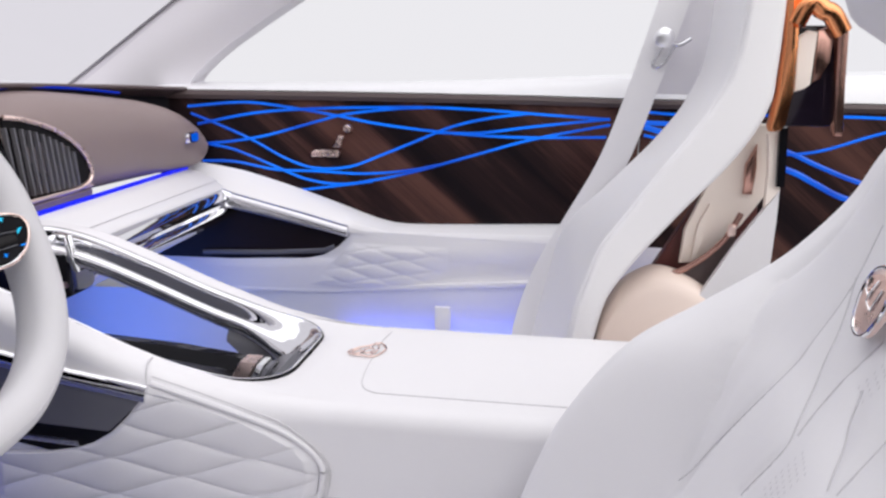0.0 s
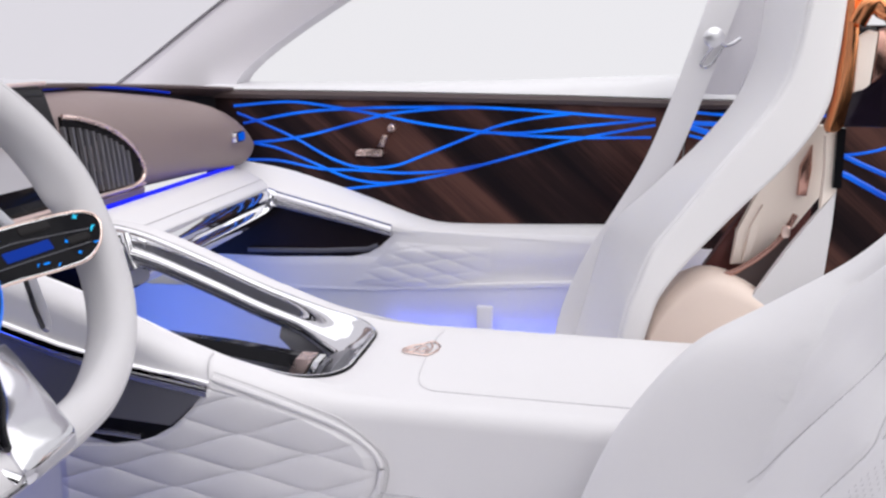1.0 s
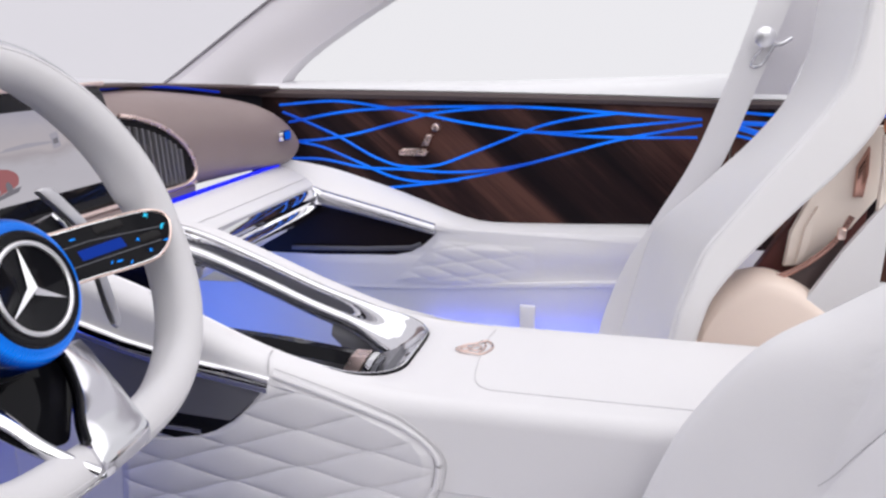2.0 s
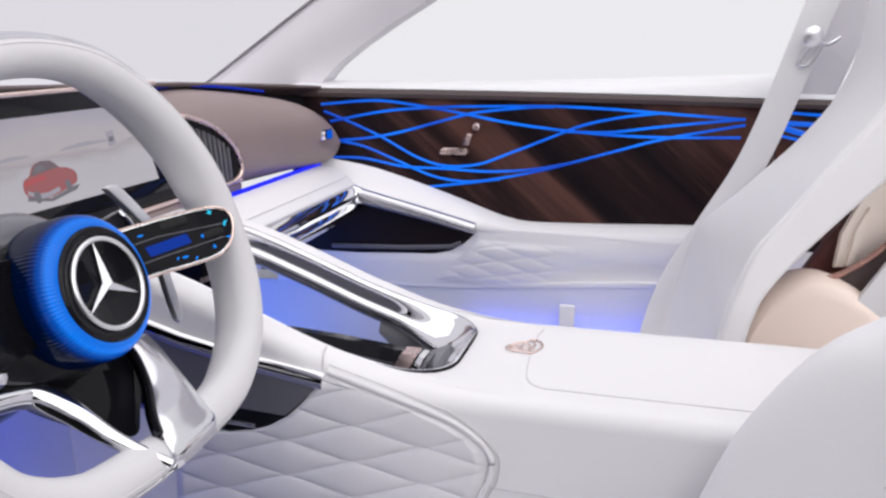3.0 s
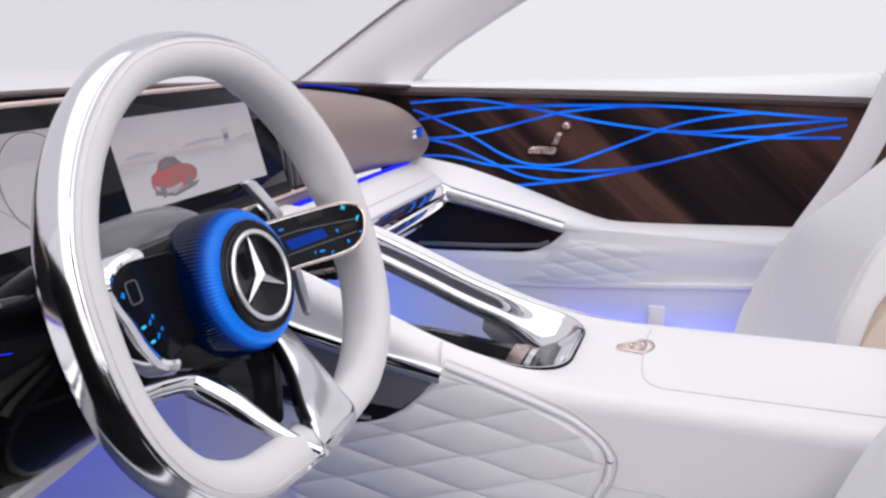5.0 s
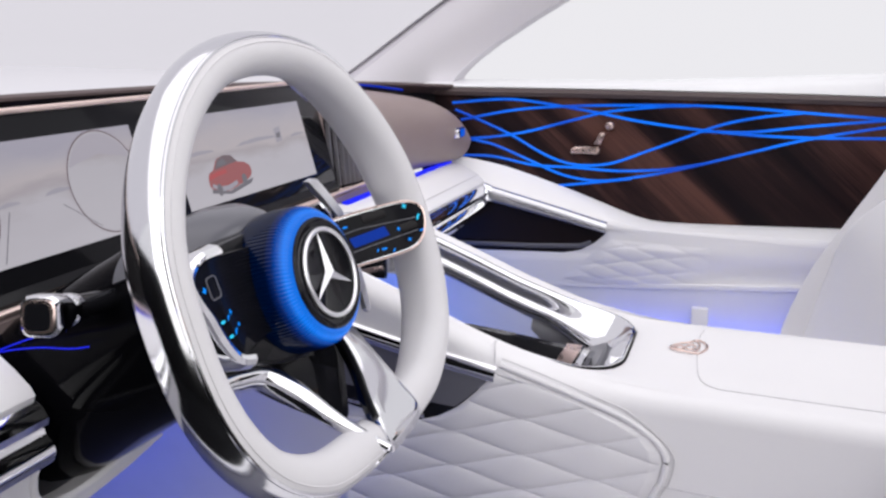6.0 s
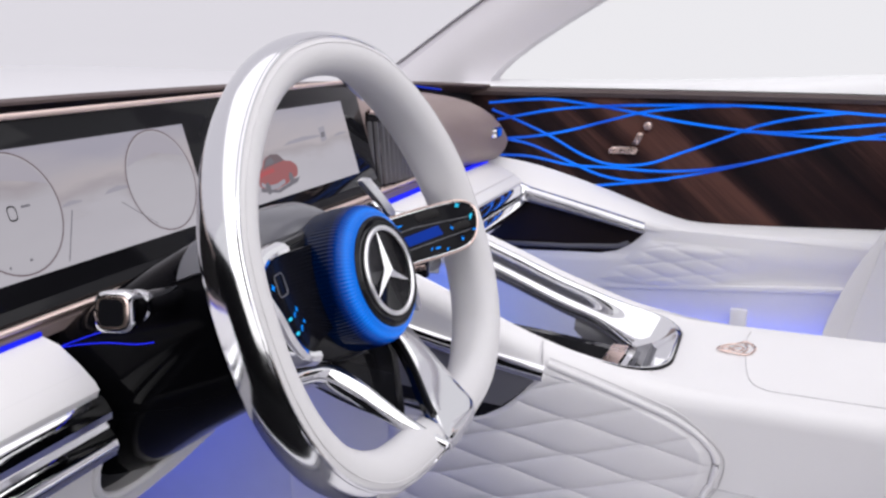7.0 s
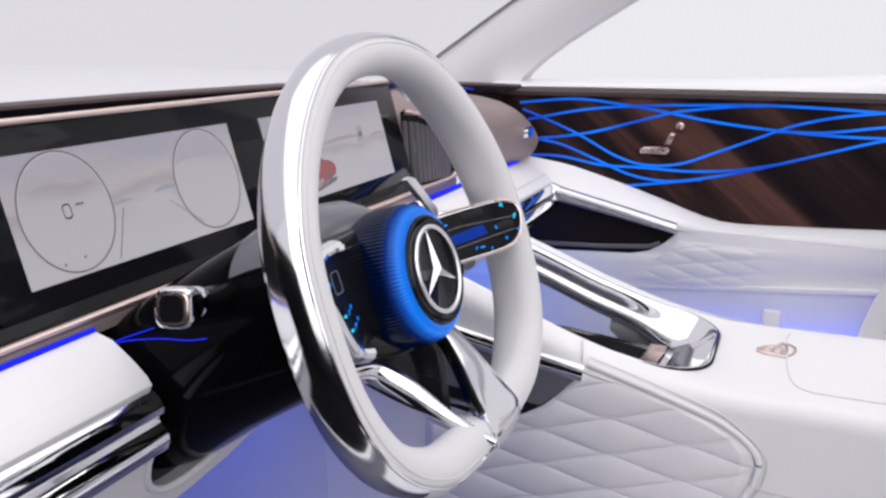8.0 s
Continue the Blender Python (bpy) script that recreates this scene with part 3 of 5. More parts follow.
screen_b = part("screen", plate([(0.659, 0), (0.951, 0), (0.951, 0.1115), (0.659, 0.1115)], lambda u, v, w: on_glass(u, v, w - 0.003), 0.0022), SCREEN, display, "lit centre display with a red car on a pale landscape")


def flat(name, outline, material, parent, lift=0.0002):
    bm = bmesh.new()
    bm.faces.new([bm.verts.new(on_glass(u, v, lift)) for u, v in outline])
    bmesh.ops.triangulate(bm, faces=bm.faces)
    return part(name, bm, material, parent)


def ring_on_glass(name, u, v, ru, rv, width, material, parent, lift=0.0003):
    n = 48
    rings = [[on_glass(u + (ru - d) * math.cos(2 * math.pi * k / n), v + (rv - d) * math.sin(2 * math.pi * k / n), lift) for d in (0, width)] for k in range(n)]
    return part(name, loft(rings, around=False, along=True, cap=False), material, parent)


for u in (0.365, 0.546):
    flat("dial_face", [(u + 0.0475 * math.cos(k * math.pi / 24), 0.0565 + 0.053 * math.sin(k * math.pi / 24)) for k in range(48)], DIAL, screen_a)
    flat("dial_shade", [(u + 0.046 * math.cos(k * math.pi / 16), 0.0565 + 0.0515 * math.sin(k * math.pi / 16)) for k in range(2, 15)] + [(u - 0.030, 0.080), (u, 0.086), (u + 0.030, 0.080)], MIST, screen_a, 0.0004)
    ring_on_glass("dial_ring", u, 0.0565, 0.0488, 0.0543, 0.0015, WINDOW, screen_a, 0.0005)
    ring_on_glass("dial_glow", u, 0.0565, 0.0470, 0.0525, 0.0012, PALE, screen_a, 0.0005)
digit = [(0.0046 * math.copysign(abs(math.cos(k * math.pi / 12)) ** 0.6, math.cos(k * math.pi / 12)), 0.0068 * math.copysign(abs(math.sin(k * math.pi / 12)) ** 0.6, math.sin(k * math.pi / 12))) for k in range(24)]
rings = [[on_glass(0.364 + a * s, 0.057 + b * s, 0.0006) for s in (1.0, 0.80)] for a, b in digit]
part("speed_digit", loft(rings, around=False, along=True, cap=False), DARK, screen_a, "figure 0")
for u, v, w in ((0.374, 0.060, 0.009), (0.345, 0.012, 0.002), (0.366, 0.014, 0.003)):
    flat("dial_mark", [(u, v), (u + w, v), (u + w, v + 0.0022), (u, v + 0.0022)], SHADE, screen_a, 0.0006)
for a, b in (((0.404, 0.004), (0.424, 0.048)), ((0.484, 0.044), (0.522, 0.014))):
    part("road_line", tube([on_glass(*a, 0.0004), on_glass(*b, 0.0004)], 0.0005, 0.0003, 6), SHADE, screen_a)
for u0, v0, w, h in ((0.413, 0.052, 0.026, 0.005), (0.466, 0.055, 0.036, 0.006), (0.67, 0.062, 0.06, 0.006), (0.775, 0.064, 0.10, 0.007), (0.905, 0.062, 0.04, 0.005)):
    flat("far_hill", [(u0, v0), (u0 + w, v0 + h * 0.3), (u0 + w * 0.9, v0 + h * 0.7), (u0 + w * 0.5, v0 + h), (u0 + w * 0.15, v0 + h * 0.6)], CLOUD, screen_a if u0 < 0.6 else screen_b)
flat("car_body", [(p.x, p.y) for p in smooth_line([(u, v, 0) for u, v in ((0.705, 0.02), (0.721, 0.013), (0.738, 0.012), (0.78, 0.02), (0.791, 0.026), (0.792, 0.036), (0.781, 0.043), (0.767, 0.046), (0.757, 0.055), (0.74, 0.056), (0.727, 0.053), (0.717, 0.042), (0.707, 0.038), (0.703, 0.029))], 4, True)], RED, screen_b, 0.0004)
flat("car_roof", [(0.719, 0.041), (0.728, 0.053), (0.741, 0.0570), (0.757, 0.0555), (0.768, 0.046), (0.752, 0.0445), (0.735, 0.043)], WINDOW, screen_b, 0.0006)
flat("car_window", [(0.724, 0.044), (0.730, 0.0515), (0.741, 0.0530), (0.746, 0.0465), (0.735, 0.0445)], SHADE, screen_b, 0.0008)
flat("tail_light", [(0.7055, 0.030), (0.7065, 0.036), (0.722, 0.0385), (0.741, 0.0395), (0.741, 0.0345), (0.722, 0.033)], TAIL, screen_b, 0.0007)
flat("car_bumper", [(0.7065, 0.021), (0.721, 0.0135), (0.738, 0.0125), (0.758, 0.0175), (0.757, 0.0225), (0.738, 0.0190), (0.722, 0.0195), (0.708, 0.0255)], CLOUD, screen_b, 0.0006)
flat("car_shadow", [(0.703, 0.014), (0.74, 0.007), (0.785, 0.014), (0.793, 0.02), (0.78, 0.019), (0.738, 0.011), (0.719, 0.0125), (0.705, 0.019)], SHADE, screen_b, 0.0005)
for u, v in ((0.773, 0.021), (0.719, 0.016)):
    flat("car_wheel", [(u + 0.0052 * math.cos(k * math.pi / 8), v + 0.0078 * math.sin(k * math.pi / 8)) for k in range(16)], SHADE, screen_b, 0.0008)
flat("sign_mark", [(0.868, 0.058), (0.884, 0.060), (0.885, 0.080), (0.869, 0.078)], CLOUD, screen_b, 0.0005)
flat("sign_mark", [(0.871, 0.064), (0.881, 0.065), (0.882, 0.072), (0.872, 0.071)], SHADE, screen_b, 0.0007)

# trim below the glass: rose-gold edge, taupe band, blue light
XT = -0.792
part("lower_trim", tube([V((XT, y, 0.9795 - 0.004 * y)) for y in (-0.1, 0.3, 0.7, 1.16)], 0.004, 0.0030, 10), ROSE_SATIN, dash, "rose-gold trim line")
part("band", loft([[V((XT - 0.004 + d, y, 0.976 - 0.004 * y + h)) for d, h in ((0, 0), (0.004, -0.004), (0.002, -0.014), (-0.02, -0.016), (-0.02, 0))] for y in (-0.1, 0.3, 0.7, 1.16)]), TAUPE, dash)
part("glass_foot", loft([[V((-0.80 + d, y, z)) for d, z in ((0, 0.992), (0.006, 0.984), (0.004, 0.976), (-0.05, 0.976), (-0.05, 0.992))] for y in (-0.1, 0.5, 1.0)]), GLOSS, dash)

# taupe pod to the passenger's side, round its air vent
POD_TOP = [(0.96, 1.133), (1.05, 1.131), (1.12, 1.130), (1.20, 1.122), (1.30, 1.109), (1.38, 1.095), (1.43, 1.080), (1.46, 1.063), (1.475, 1.045), (1.480, 1.024)]
POD_LOW = [(0.96, 0.967), (1.12, 0.963), (1.25, 0.962), (1.35, 0.962), (1.43, 0.961), (1.465, 0.961), (1.477, 0.967), (1.480, 0.982)]
rings = []
for i in range(33):
    y = 1.003 + 0.477 * (1 - (1 - i / 32) ** 2)
    t, b = eased(POD_TOP, y), eased(POD_LOW, y)
    fore = blend([(1.003, -0.822), (1.03, -0.809), (1.07, -0.800), (1.15, -0.792), (1.30, -0.772), (1.40, -0.753), (1.48, -0.742)], y)
    ring = []
    for k in range(17):
        a = math.pi * k / 16
        ring.append(V((fore - 0.085 * (1 - math.sin(a) ** 0.75) * (1 if k < 8 else 0.45), y, b + (t - b) * (0.5 + 0.5 * math.cos(a)))))
    ring += [V((-0.90, y, b)), V((-0.90, y, t))]
    rings.append(ring)
part("pod", loft(rings), TAUPE, dash, "smooth taupe leather pod")
part("light_strip", tube(smooth_line([(-0.868, 1.04, 1.136), (-0.860, 1.12, 1.135), (-0.845, 1.22, 1.127), (-0.826, 1.32, 1.114)], 5), 0.003, 0.0022, 6), DIM, dash, "dim blue light line over the pod")
vent = thing("air_vent", (-0.79, 1.07, 0.97), "slatted black air vent in a rose-gold frame on the dashboard", "air vent")
vent_line = smooth_line([(1.008, 1.098, 0), (1.04, 1.091, 0), (1.095, 1.069, 0), (1.140, 1.036, 0), (1.158, 1.000, 0), (1.146, 0.980, 0), (1.10, 0.973, 0), (1.05, 0.972, 0), (1.008, 0.972, 0)], 5)


def pod_front(y, lift=0.0):
    return blend([(1.003, -0.822), (1.03, -0.809), (1.07, -0.800), (1.15, -0.792), (1.30, -0.772), (1.40, -0.755)], y) + lift


part("frame", tube([V((pod_front(p.x, 0.002), p.x, p.y)) for p in vent_line], 0.004, 0.0045, 10, up=(1, 0, 0)), ROSE, vent, "rose-gold frame")
part("grille", plate([(p.x, p.y) for p in vent_line], lambda u, v, w: V((pod_front(u) - 0.004 + w, u, v)), 0.005), DARK, vent)
for k in range(11):
    y = 1.014 + 0.0112 * k
    hi = eased([(0.985, 1.090), (1.04, 1.082), (1.095, 1.060), (1.13, 1.034), (1.15, 1.0)], y) - 0.003
    lo = 0.980
    part("slat", loft([[V((pod_front(y) + d, y + w - 0.010 * (z - lo) / 0.1, z)) for d, w in ((0.000, -0.0034), (0.005, -0.0016), (0.006, 0.0012), (0.001, 0.0030))] for z in (lo, (lo + hi) / 2, hi)]), SLAT, vent, "brushed metal slat")
tab = thing("vent_control", (-0.752, 1.42, 1.025), "small chrome vent control on the taupe pod", "vent control")
part("frame", block((-0.757, 1.400, 1.0135), (-0.7425, 1.4435, 1.0345), 0.004), CHROME, tab, "chrome frame")
part("knob", tube([V((-0.747, 1.404, 1.0235)), V((-0.7400, 1.405, 1.024))], 0.006, 0.009, 14), CHROME, tab)
part("lens", block((-0.755, 1.412, 1.0165), (-0.7405, 1.441, 1.0315), 0.003), BLUE, tab, "small glowing block for a blue glint")

# white lower shelf with its chrome edge, either side of the steering column
SHELF = [(-0.80, 0.950), (-0.775, 0.957), (-0.750, 0.952), (-0.722, 0.938), (-0.706, 0.926), (-0.702, 0.920), (-0.706, 0.914), (-0.80, 0.905)]
BAR = [(-0.712, 0.917), (-0.704, 0.917), (-0.696, 0.911), (-0.691, 0.902), (-0.692, 0.896), (-0.698, 0.891), (-0.697, 0.886), (-0.690, 0.880), (-0.688, 0.871), (-0.692, 0.862), (-0.702, 0.855), (-0.718, 0.852), (-0.740, 0.852), (-0.740, 0.917)]


SHELF_D = [(-0.77, 0.955), (-0.760, 0.960), (-0.742, 0.955), (-0.722, 0.941), (-0.706, 0.927), (-0.702, 0.920), (-0.706, 0.914), (-0.77, 0.905)]


def shelf_run(y0, y1, dx, dz, parent, shelf=SHELF, steps=8):
    at = [y0 + (y1 - y0) * k / steps for k in range(steps + 1)]
    part("shelf", loft([[V((x + dx, y, z + dz)) for x, z in shelf] for y in at]), WHITE, parent, "white leather shelf")
    part("edge_bar", loft([[V((x + dx, y, z + dz)) for x, z in BAR] for y in at]), CHROME, parent, "polished chrome edge")
    part("stitching", tube([V((-0.7165 + dx, y, 0.9352 + dz)) for y in at], 0.0009, 0.0007, 6), SEAM, parent, "grey stitched seam")
    part("light_strip", block((shelf[1][0] - 0.012 + dx, y0, shelf[1][1] - 0.003 + dz), (shelf[1][0] + dx, y1, shelf[1][1] + 0.0042 + dz), 0.001), STRIP, parent, "blue light strip")
    part("underside", block((-1.0 + dx, y0, 0.83 + dz), (-0.745 + dx, y1, 0.900 + dz), 0.01), DARK, parent)


shelf_run(0.99, 1.452, 0.0, 0.0, dash)
shelf_run(-0.1, 0.352, -0.03, 0.004, dash, SHELF_D)
area_lamp("footwell_lamp_driver", (-1.05, 0.42, 0.78), (-1.0, 0.64, 0.45), 0.22, 0.45, 0.95, (0.05, 0.12, 1.0))
area_lamp("footwell_lamp_passenger", (-0.98, 1.22, 0.60), (-0.88, 1.49, 0.58), 0.30, 0.30, 0.62, (0.12, 0.24, 1.0), 140)

# ---- steering column ----
HUB_AT = V((-0.516, 0.463, 1.020))
LEAN_BACK = radians(17.7)
axis = V((math.cos(LEAN_BACK), 0, math.sin(LEAN_BACK)))
rise = V((-math.sin(LEAN_BACK), 0, math.cos(LEAN_BACK)))


def on_wheel(u, v, w):
    """u across the car, v up in the wheel's plane, w towards the driver."""
    return HUB_AT + V((0, u, 0)) + rise * v + axis * w


column = thing("steering_column", tuple(on_wheel(0, -0.1, -0.25)), "glossy black steering column shroud below the display", "steering column")
rings = []
for s, half, top, low in ((0.045, 0.045, 0.045, -0.045), (0.07, 0.066, 0.070, -0.062), (0.10, 0.082, 0.078, -0.075), (0.15, 0.094, 0.072, -0.090), (0.21, 0.100, 0.060, -0.105), (0.27, 0.100, 0.045, -0.125), (0.33, 0.100, 0.03, -0.14)):
    ring = []
    for k in range(28):
        a = 2 * math.pi * k / 28
        c, z = math.cos(a), math.sin(a)
        c, z = math.copysign(abs(c) ** 0.75, c), math.copysign(abs(z) ** 0.8, z)
        ring.append(on_wheel(half * c, (top if z > 0 else -low) * z, -s))
    rings.append(ring)
part("shroud", loft(rings), SHROUD, column)
rings = []
for s, half, top in ((0.050, 0.050, 0.052), (0.058, 0.060, 0.064), (0.07, 0.0675, 0.0715), (0.085, 0.0765, 0.078), (0.10, 0.0835, 0.0795), (0.125, 0.091, 0.0785), (0.14, 0.0935, 0.0760)):
    rings.append([on_wheel(half * k * math.copysign(abs(math.cos(a)) ** 0.75, math.cos(a)), top * k * math.sin(a) ** 0.8, -s) for k in (1.0, 0.95) for a in [math.pi * (j if k == 1.0 else 24 - j) / 24 * 0.66 + 0.17 * math.pi for j in range(25)]])
part("cowl", loft(rings), COWL_SHEEN, column, "shroud top, its grey standing in for reflected white")
LIP = smooth_line([(0.345, 0.872, 0), (0.344, 0.845, 0), (0.352, 0.822, 0), (0.372, 0.807, 0), (0.40, 0.802, 0), (0.435, 0.805, 0), (0.465, 0.815, 0), (0.49, 0.83, 0)], 5)
out_edge = [(p.x, p.y) for p in LIP] + [(0.52, 0.80), (0.47, 0.788), (0.42, 0.782), (0.36, 0.780), (0.25, 0.772), (-0.1, 0.760), (-0.1, 0.872)]
part("knee_panel", plate(out_edge, lambda u, v, w: V((-0.752 + w - 0.35 * (0.872 - v), u, v)), 0.02), WHITE, dash, "white knee panel with a curved cut-out")
part("knee_lip", tube([V((-0.732 - 0.35 * (0.872 - p.y), p.x, p.y)) for p in LIP], 0.004, 0.004, 8), WHITE, dash, "rolled lip of the cut-out")
hollow = [(p.x, p.y) for p in LIP[:-5]] + [(0.462, 0.885), (0.345, 0.885)]
part("hollow_back", plate(hollow, lambda u, v, w: V((-0.792 + w - 0.35 * (0.872 - v), u, v)), 0.006), DARK, dash, "black back of the cut-out")
part("hollow_wall", loft([[V((x - 0.35 * (0.872 - p.y), p.x, p.y - d)) for x, d in ((-0.752, 0.0), (-0.790, 0.0), (-0.790, 0.004), (-0.752, 0.004))] for p in LIP[:-5]]), GREY, dash, "grey wall of the cut-out")
part("light_line", tube(smooth_line([(-0.727, 0.356, 0.975), (-0.750, 0.356, 0.966), (-0.776, 0.357, 0.9545), (-0.750, 0.356, 0.961), (-0.72, 0.355, 0.967), (-0.69, 0.355, 0.970), (-0.671, 0.356, 0.974)], 4), 0.0006, 0.0006, 6), STRIP, column, "thin blue light line")
stalk = thing("indicator_stalk", (-0.72, 0.41, 0.985), "chrome indicator stalk with a square black end on the steering column", "stalk")
a0, a1 = V((-0.678, 0.420, 0.998)), V((-0.629, 0.279, 1.030))
part("stem", tube([a0, a0.lerp(a1, 0.78)], 0.0095, 0.0095, 14), GLOSS, stalk, "black stem")
head_dir = (a1 - a0).normalized()
head_side = head_dir.cross(V((0, 0, 1))).normalized()
head_up = head_side.cross(head_dir)
rings = []
for k, r in ((0.70, 0.009), (0.715, 0.0115), (0.75, 0.0122), (0.79, 0.0122), (0.80, 0.0112), (0.815, 0.0124), (0.88, 0.0142), (0.95, 0.0150), (0.985, 0.0145), (1.0, 0.0125)):
    square = 0.95 - 0.4 * max(0, min(1, (k - 0.78) / 0.2))
    rings.append([a0.lerp(a1, k) + head_side * (r * 0.95 * math.copysign(abs(math.cos(a)) ** square, math.cos(a))) + head_up * (r * math.copysign(abs(math.sin(a)) ** square, math.sin(a))) for a in [2 * math.pi * (j + 0.5) / 32 for j in range(32)]])
part("head", loft(rings), CHROME, stalk, "polished chrome head")
part("end_button", tube([a0.lerp(a1, 1.0), a0.lerp(a1, 1.015)], 0.0088, 0.0094, 16, power=0.5), GLOSS, stalk, "black end button")
part("end_ring", tube([a0.lerp(a1, 0.995), a0.lerp(a1, 1.012)], 0.0106, 0.0112, 16, power=0.5), ROSE, stalk, "rose-gold ring")
part("knob", tube([V((-0.678, 0.410, 0.999)), V((-0.665, 0.386, 1.003))], 0.006, 0.006, 12), CHROME, column)

# ---- steering wheel ----
wheel = thing("steering_wheel", tuple(on_wheel(0, 0, -0.06)), "white leather and chrome steering wheel with glowing blue hub", "steering wheel")
half_rim = [(0.0, 0.184), (0.074, 0.171), (0.134, 0.128), (0.172, 0.067), (0.181, 0.0), (0.173, -0.058), (0.146, -0.104), (0.102, -0.133), (0.052, -0.142)]
full = [V((u, v, 0)) for u, v in half_rim] + [V((0, -0.143, 0))] + [V((-u, v, 0)) for u, v in reversed(half_rim[1:])]
rim_line = smooth_line(full, 10, True)
RIM_W = 0.002


def rim_frame(i):
    """Centre of the rim and its outward direction at a step."""
    n = len(rim_line)
    p = rim_line[i % n]
    t = (rim_line[(i + 1) % n] - rim_line[(i - 1) % n]).normalized()
    out = V((t.y, -t.x, 0))
    return p, (-out if out.dot(p) < 0 else out)


def rim_point(i, degrees, grow=0.0, back=1.1):
    """A point of the rim's section: 0 outwards, 90 towards the driver; fuller at its foot and at the thumb rests."""
    p, out = rim_frame(i)
    a = radians(degrees)
    c, z = math.cos(a), math.sin(a)
    ra, rb = 0.0168 + grow, 0.0175 + grow
    if c < 0:
        ra *= 1 + 0.28 * max(0, min(1, (-p.y - 0.10) / 0.045)) * min(1, abs(p.x) / 0.05)
        rise_by = p.y - 0.052
        ra *= 1 + 0.55 * math.exp(-(rise_by / (0.05 if rise_by > 0 else 0.011)) ** 2) * (1 if abs(p.x) > 0.1 else 0) * max(0.0, min(1.0, 0.1 - 1.4 * z))
    if z < 0:
        rb *= back + 0.85 * eased_step(p.x / 0.15)
    q = p + out * (ra * c)
    return on_wheel(q.x, q.y, RIM_W + rb * z)


STEPS = len(rim_line)
part("rim_leather", loft([[rim_point(i, 15 * k) for k in range(24)] for i in range(STEPS)], along=True), GRIP, wheel, "white leather rim cover")


def rim_shell(name, i0, i1, a0, a1, material, label, grow, back):
    """A shell over a stretch of the rim, closed and rounded off at both its ends."""
    rings = []
    for i in range(i0, i1 + 1):
        k = min(1.0, (i - i0 + 1) / 4, (i1 - i + 1) / 4)
        k = math.sqrt(k * (2 - k))
        at = [a0 + (a1 - a0) * j / 18 for j in range(19)]
        rings.append([rim_point(i, a, grow * (2 * k - 1), back) for a in at] + [rim_point(i, a, -0.004, 1.0) for a in reversed(at)])
    return part(name, loft(rings), material, wheel, label)


rim_shell("rim_chrome", 114, 196, -92, 50, RIM_CHROME, "polished chrome outer band of the rim", 0.0009, 1.30)
part("rim_bead", tube([rim_point(i, 55, 0.0004 - 0.0022 * eased_step((i - 188) / 12)) for i in range(84, 201)], 0.0017, 0.0017, 8, up=tuple(axis)), RIM_CHROME, wheel, "bright chrome bead along the rim")
part("rim_seam", tube([rim_point(i, 74, 0.0001) for i in range(STEPS)], 0.0006, 0.0006, 6, True, up=tuple(axis)), SEAM, wheel, "grey seam round the rim")


def lathe(profile, n=64, ripple=0.0, count=90):
    """A turned shape about the wheel's axis from (radius, w)."""
    rings = []
    for r, w in profile:
        rings.append([on_wheel((r + ripple * math.cos(count * 2 * math.pi * k / n)) * math.cos(2 * math.pi * k / n), (r + ripple * math.cos(count * 2 * math.pi * k / n)) * math.sin(2 * math.pi * k / n), w) for k in range(n)])
    return loft(rings)


part("hub_shell", lathe([(0.030, -0.070), (0.047, -0.066), (0.0550, -0.058), (0.0570, -0.053), (0.050, -0.045)]), GLOSS, wheel, "glossy black hub shell")
part("hub_light", lathe([(0.050, -0.057), (0.0575, -0.052), (0.0608, -0.044), (0.0612, -0.034), (0.0606, -0.024), (0.0600, -0.015), (0.0582, -0.0075), (0.0535, -0.002), (0.049, 0.001), (0.044, 0.0015)], 660, 0.0003, 110), HUB, wheel, "ribbed glowing blue ring")
badge = part("badge_disc", lathe([(0.0475, -0.006), (0.0470, 0.002), (0.0450, 0.0038), (0.039, 0.0035), (0.037, 0.002), (0.0, 0.0018)]), GLOSS, wheel, "black badge disc")
part("badge_ring", loft([[on_wheel((0.0362 + 0.0022 * math.cos(a)) * math.cos(b), (0.0362 + 0.0022 * math.cos(a)) * math.sin(b), 0.0046 + 0.0022 * math.sin(a)) for a in [2 * math.pi * j / 12 for j in range(12)]] for b in [2 * math.pi * k / 96 for k in range(96)]], along=True), BRIGHT, badge, "silver ring")
for k in range(3):
    a = radians(90 + 120 * k)
    b, c = a + radians(60), a - radians(60)
    bm = bmesh.new()
    top = bm.verts.new(on_wheel(0, 0, 0.0075))
    tip = bm.verts.new(on_wheel(0.0355 * math.cos(a), 0.0355 * math.sin(a), 0.0035))
    s0 = bm.verts.new(on_wheel(0.0048 * math.cos(b), 0.0048 * math.sin(b), 0.0025))
    s1 = bm.verts.new(on_wheel(0.0048 * math.cos(c), 0.0048 * math.sin(c), 0.0025))
    for f in ((top, s1, tip), (top, tip, s0), (s0, tip, s1), (top, s0, s1)):
        bm.faces.new(f)
    part("badge_arm", bm, SATIN, badge, "silver badge arm", sharp=5)

POD = [(0.040, 0.036), (0.080, 0.037), (0.125, 0.035), (0.156, 0.031), (0.167, 0.021), (0.163, 0.006), (0.151, -0.008), (0.134, -0.014), (0.090, -0.011), (0.040, -0.005)]


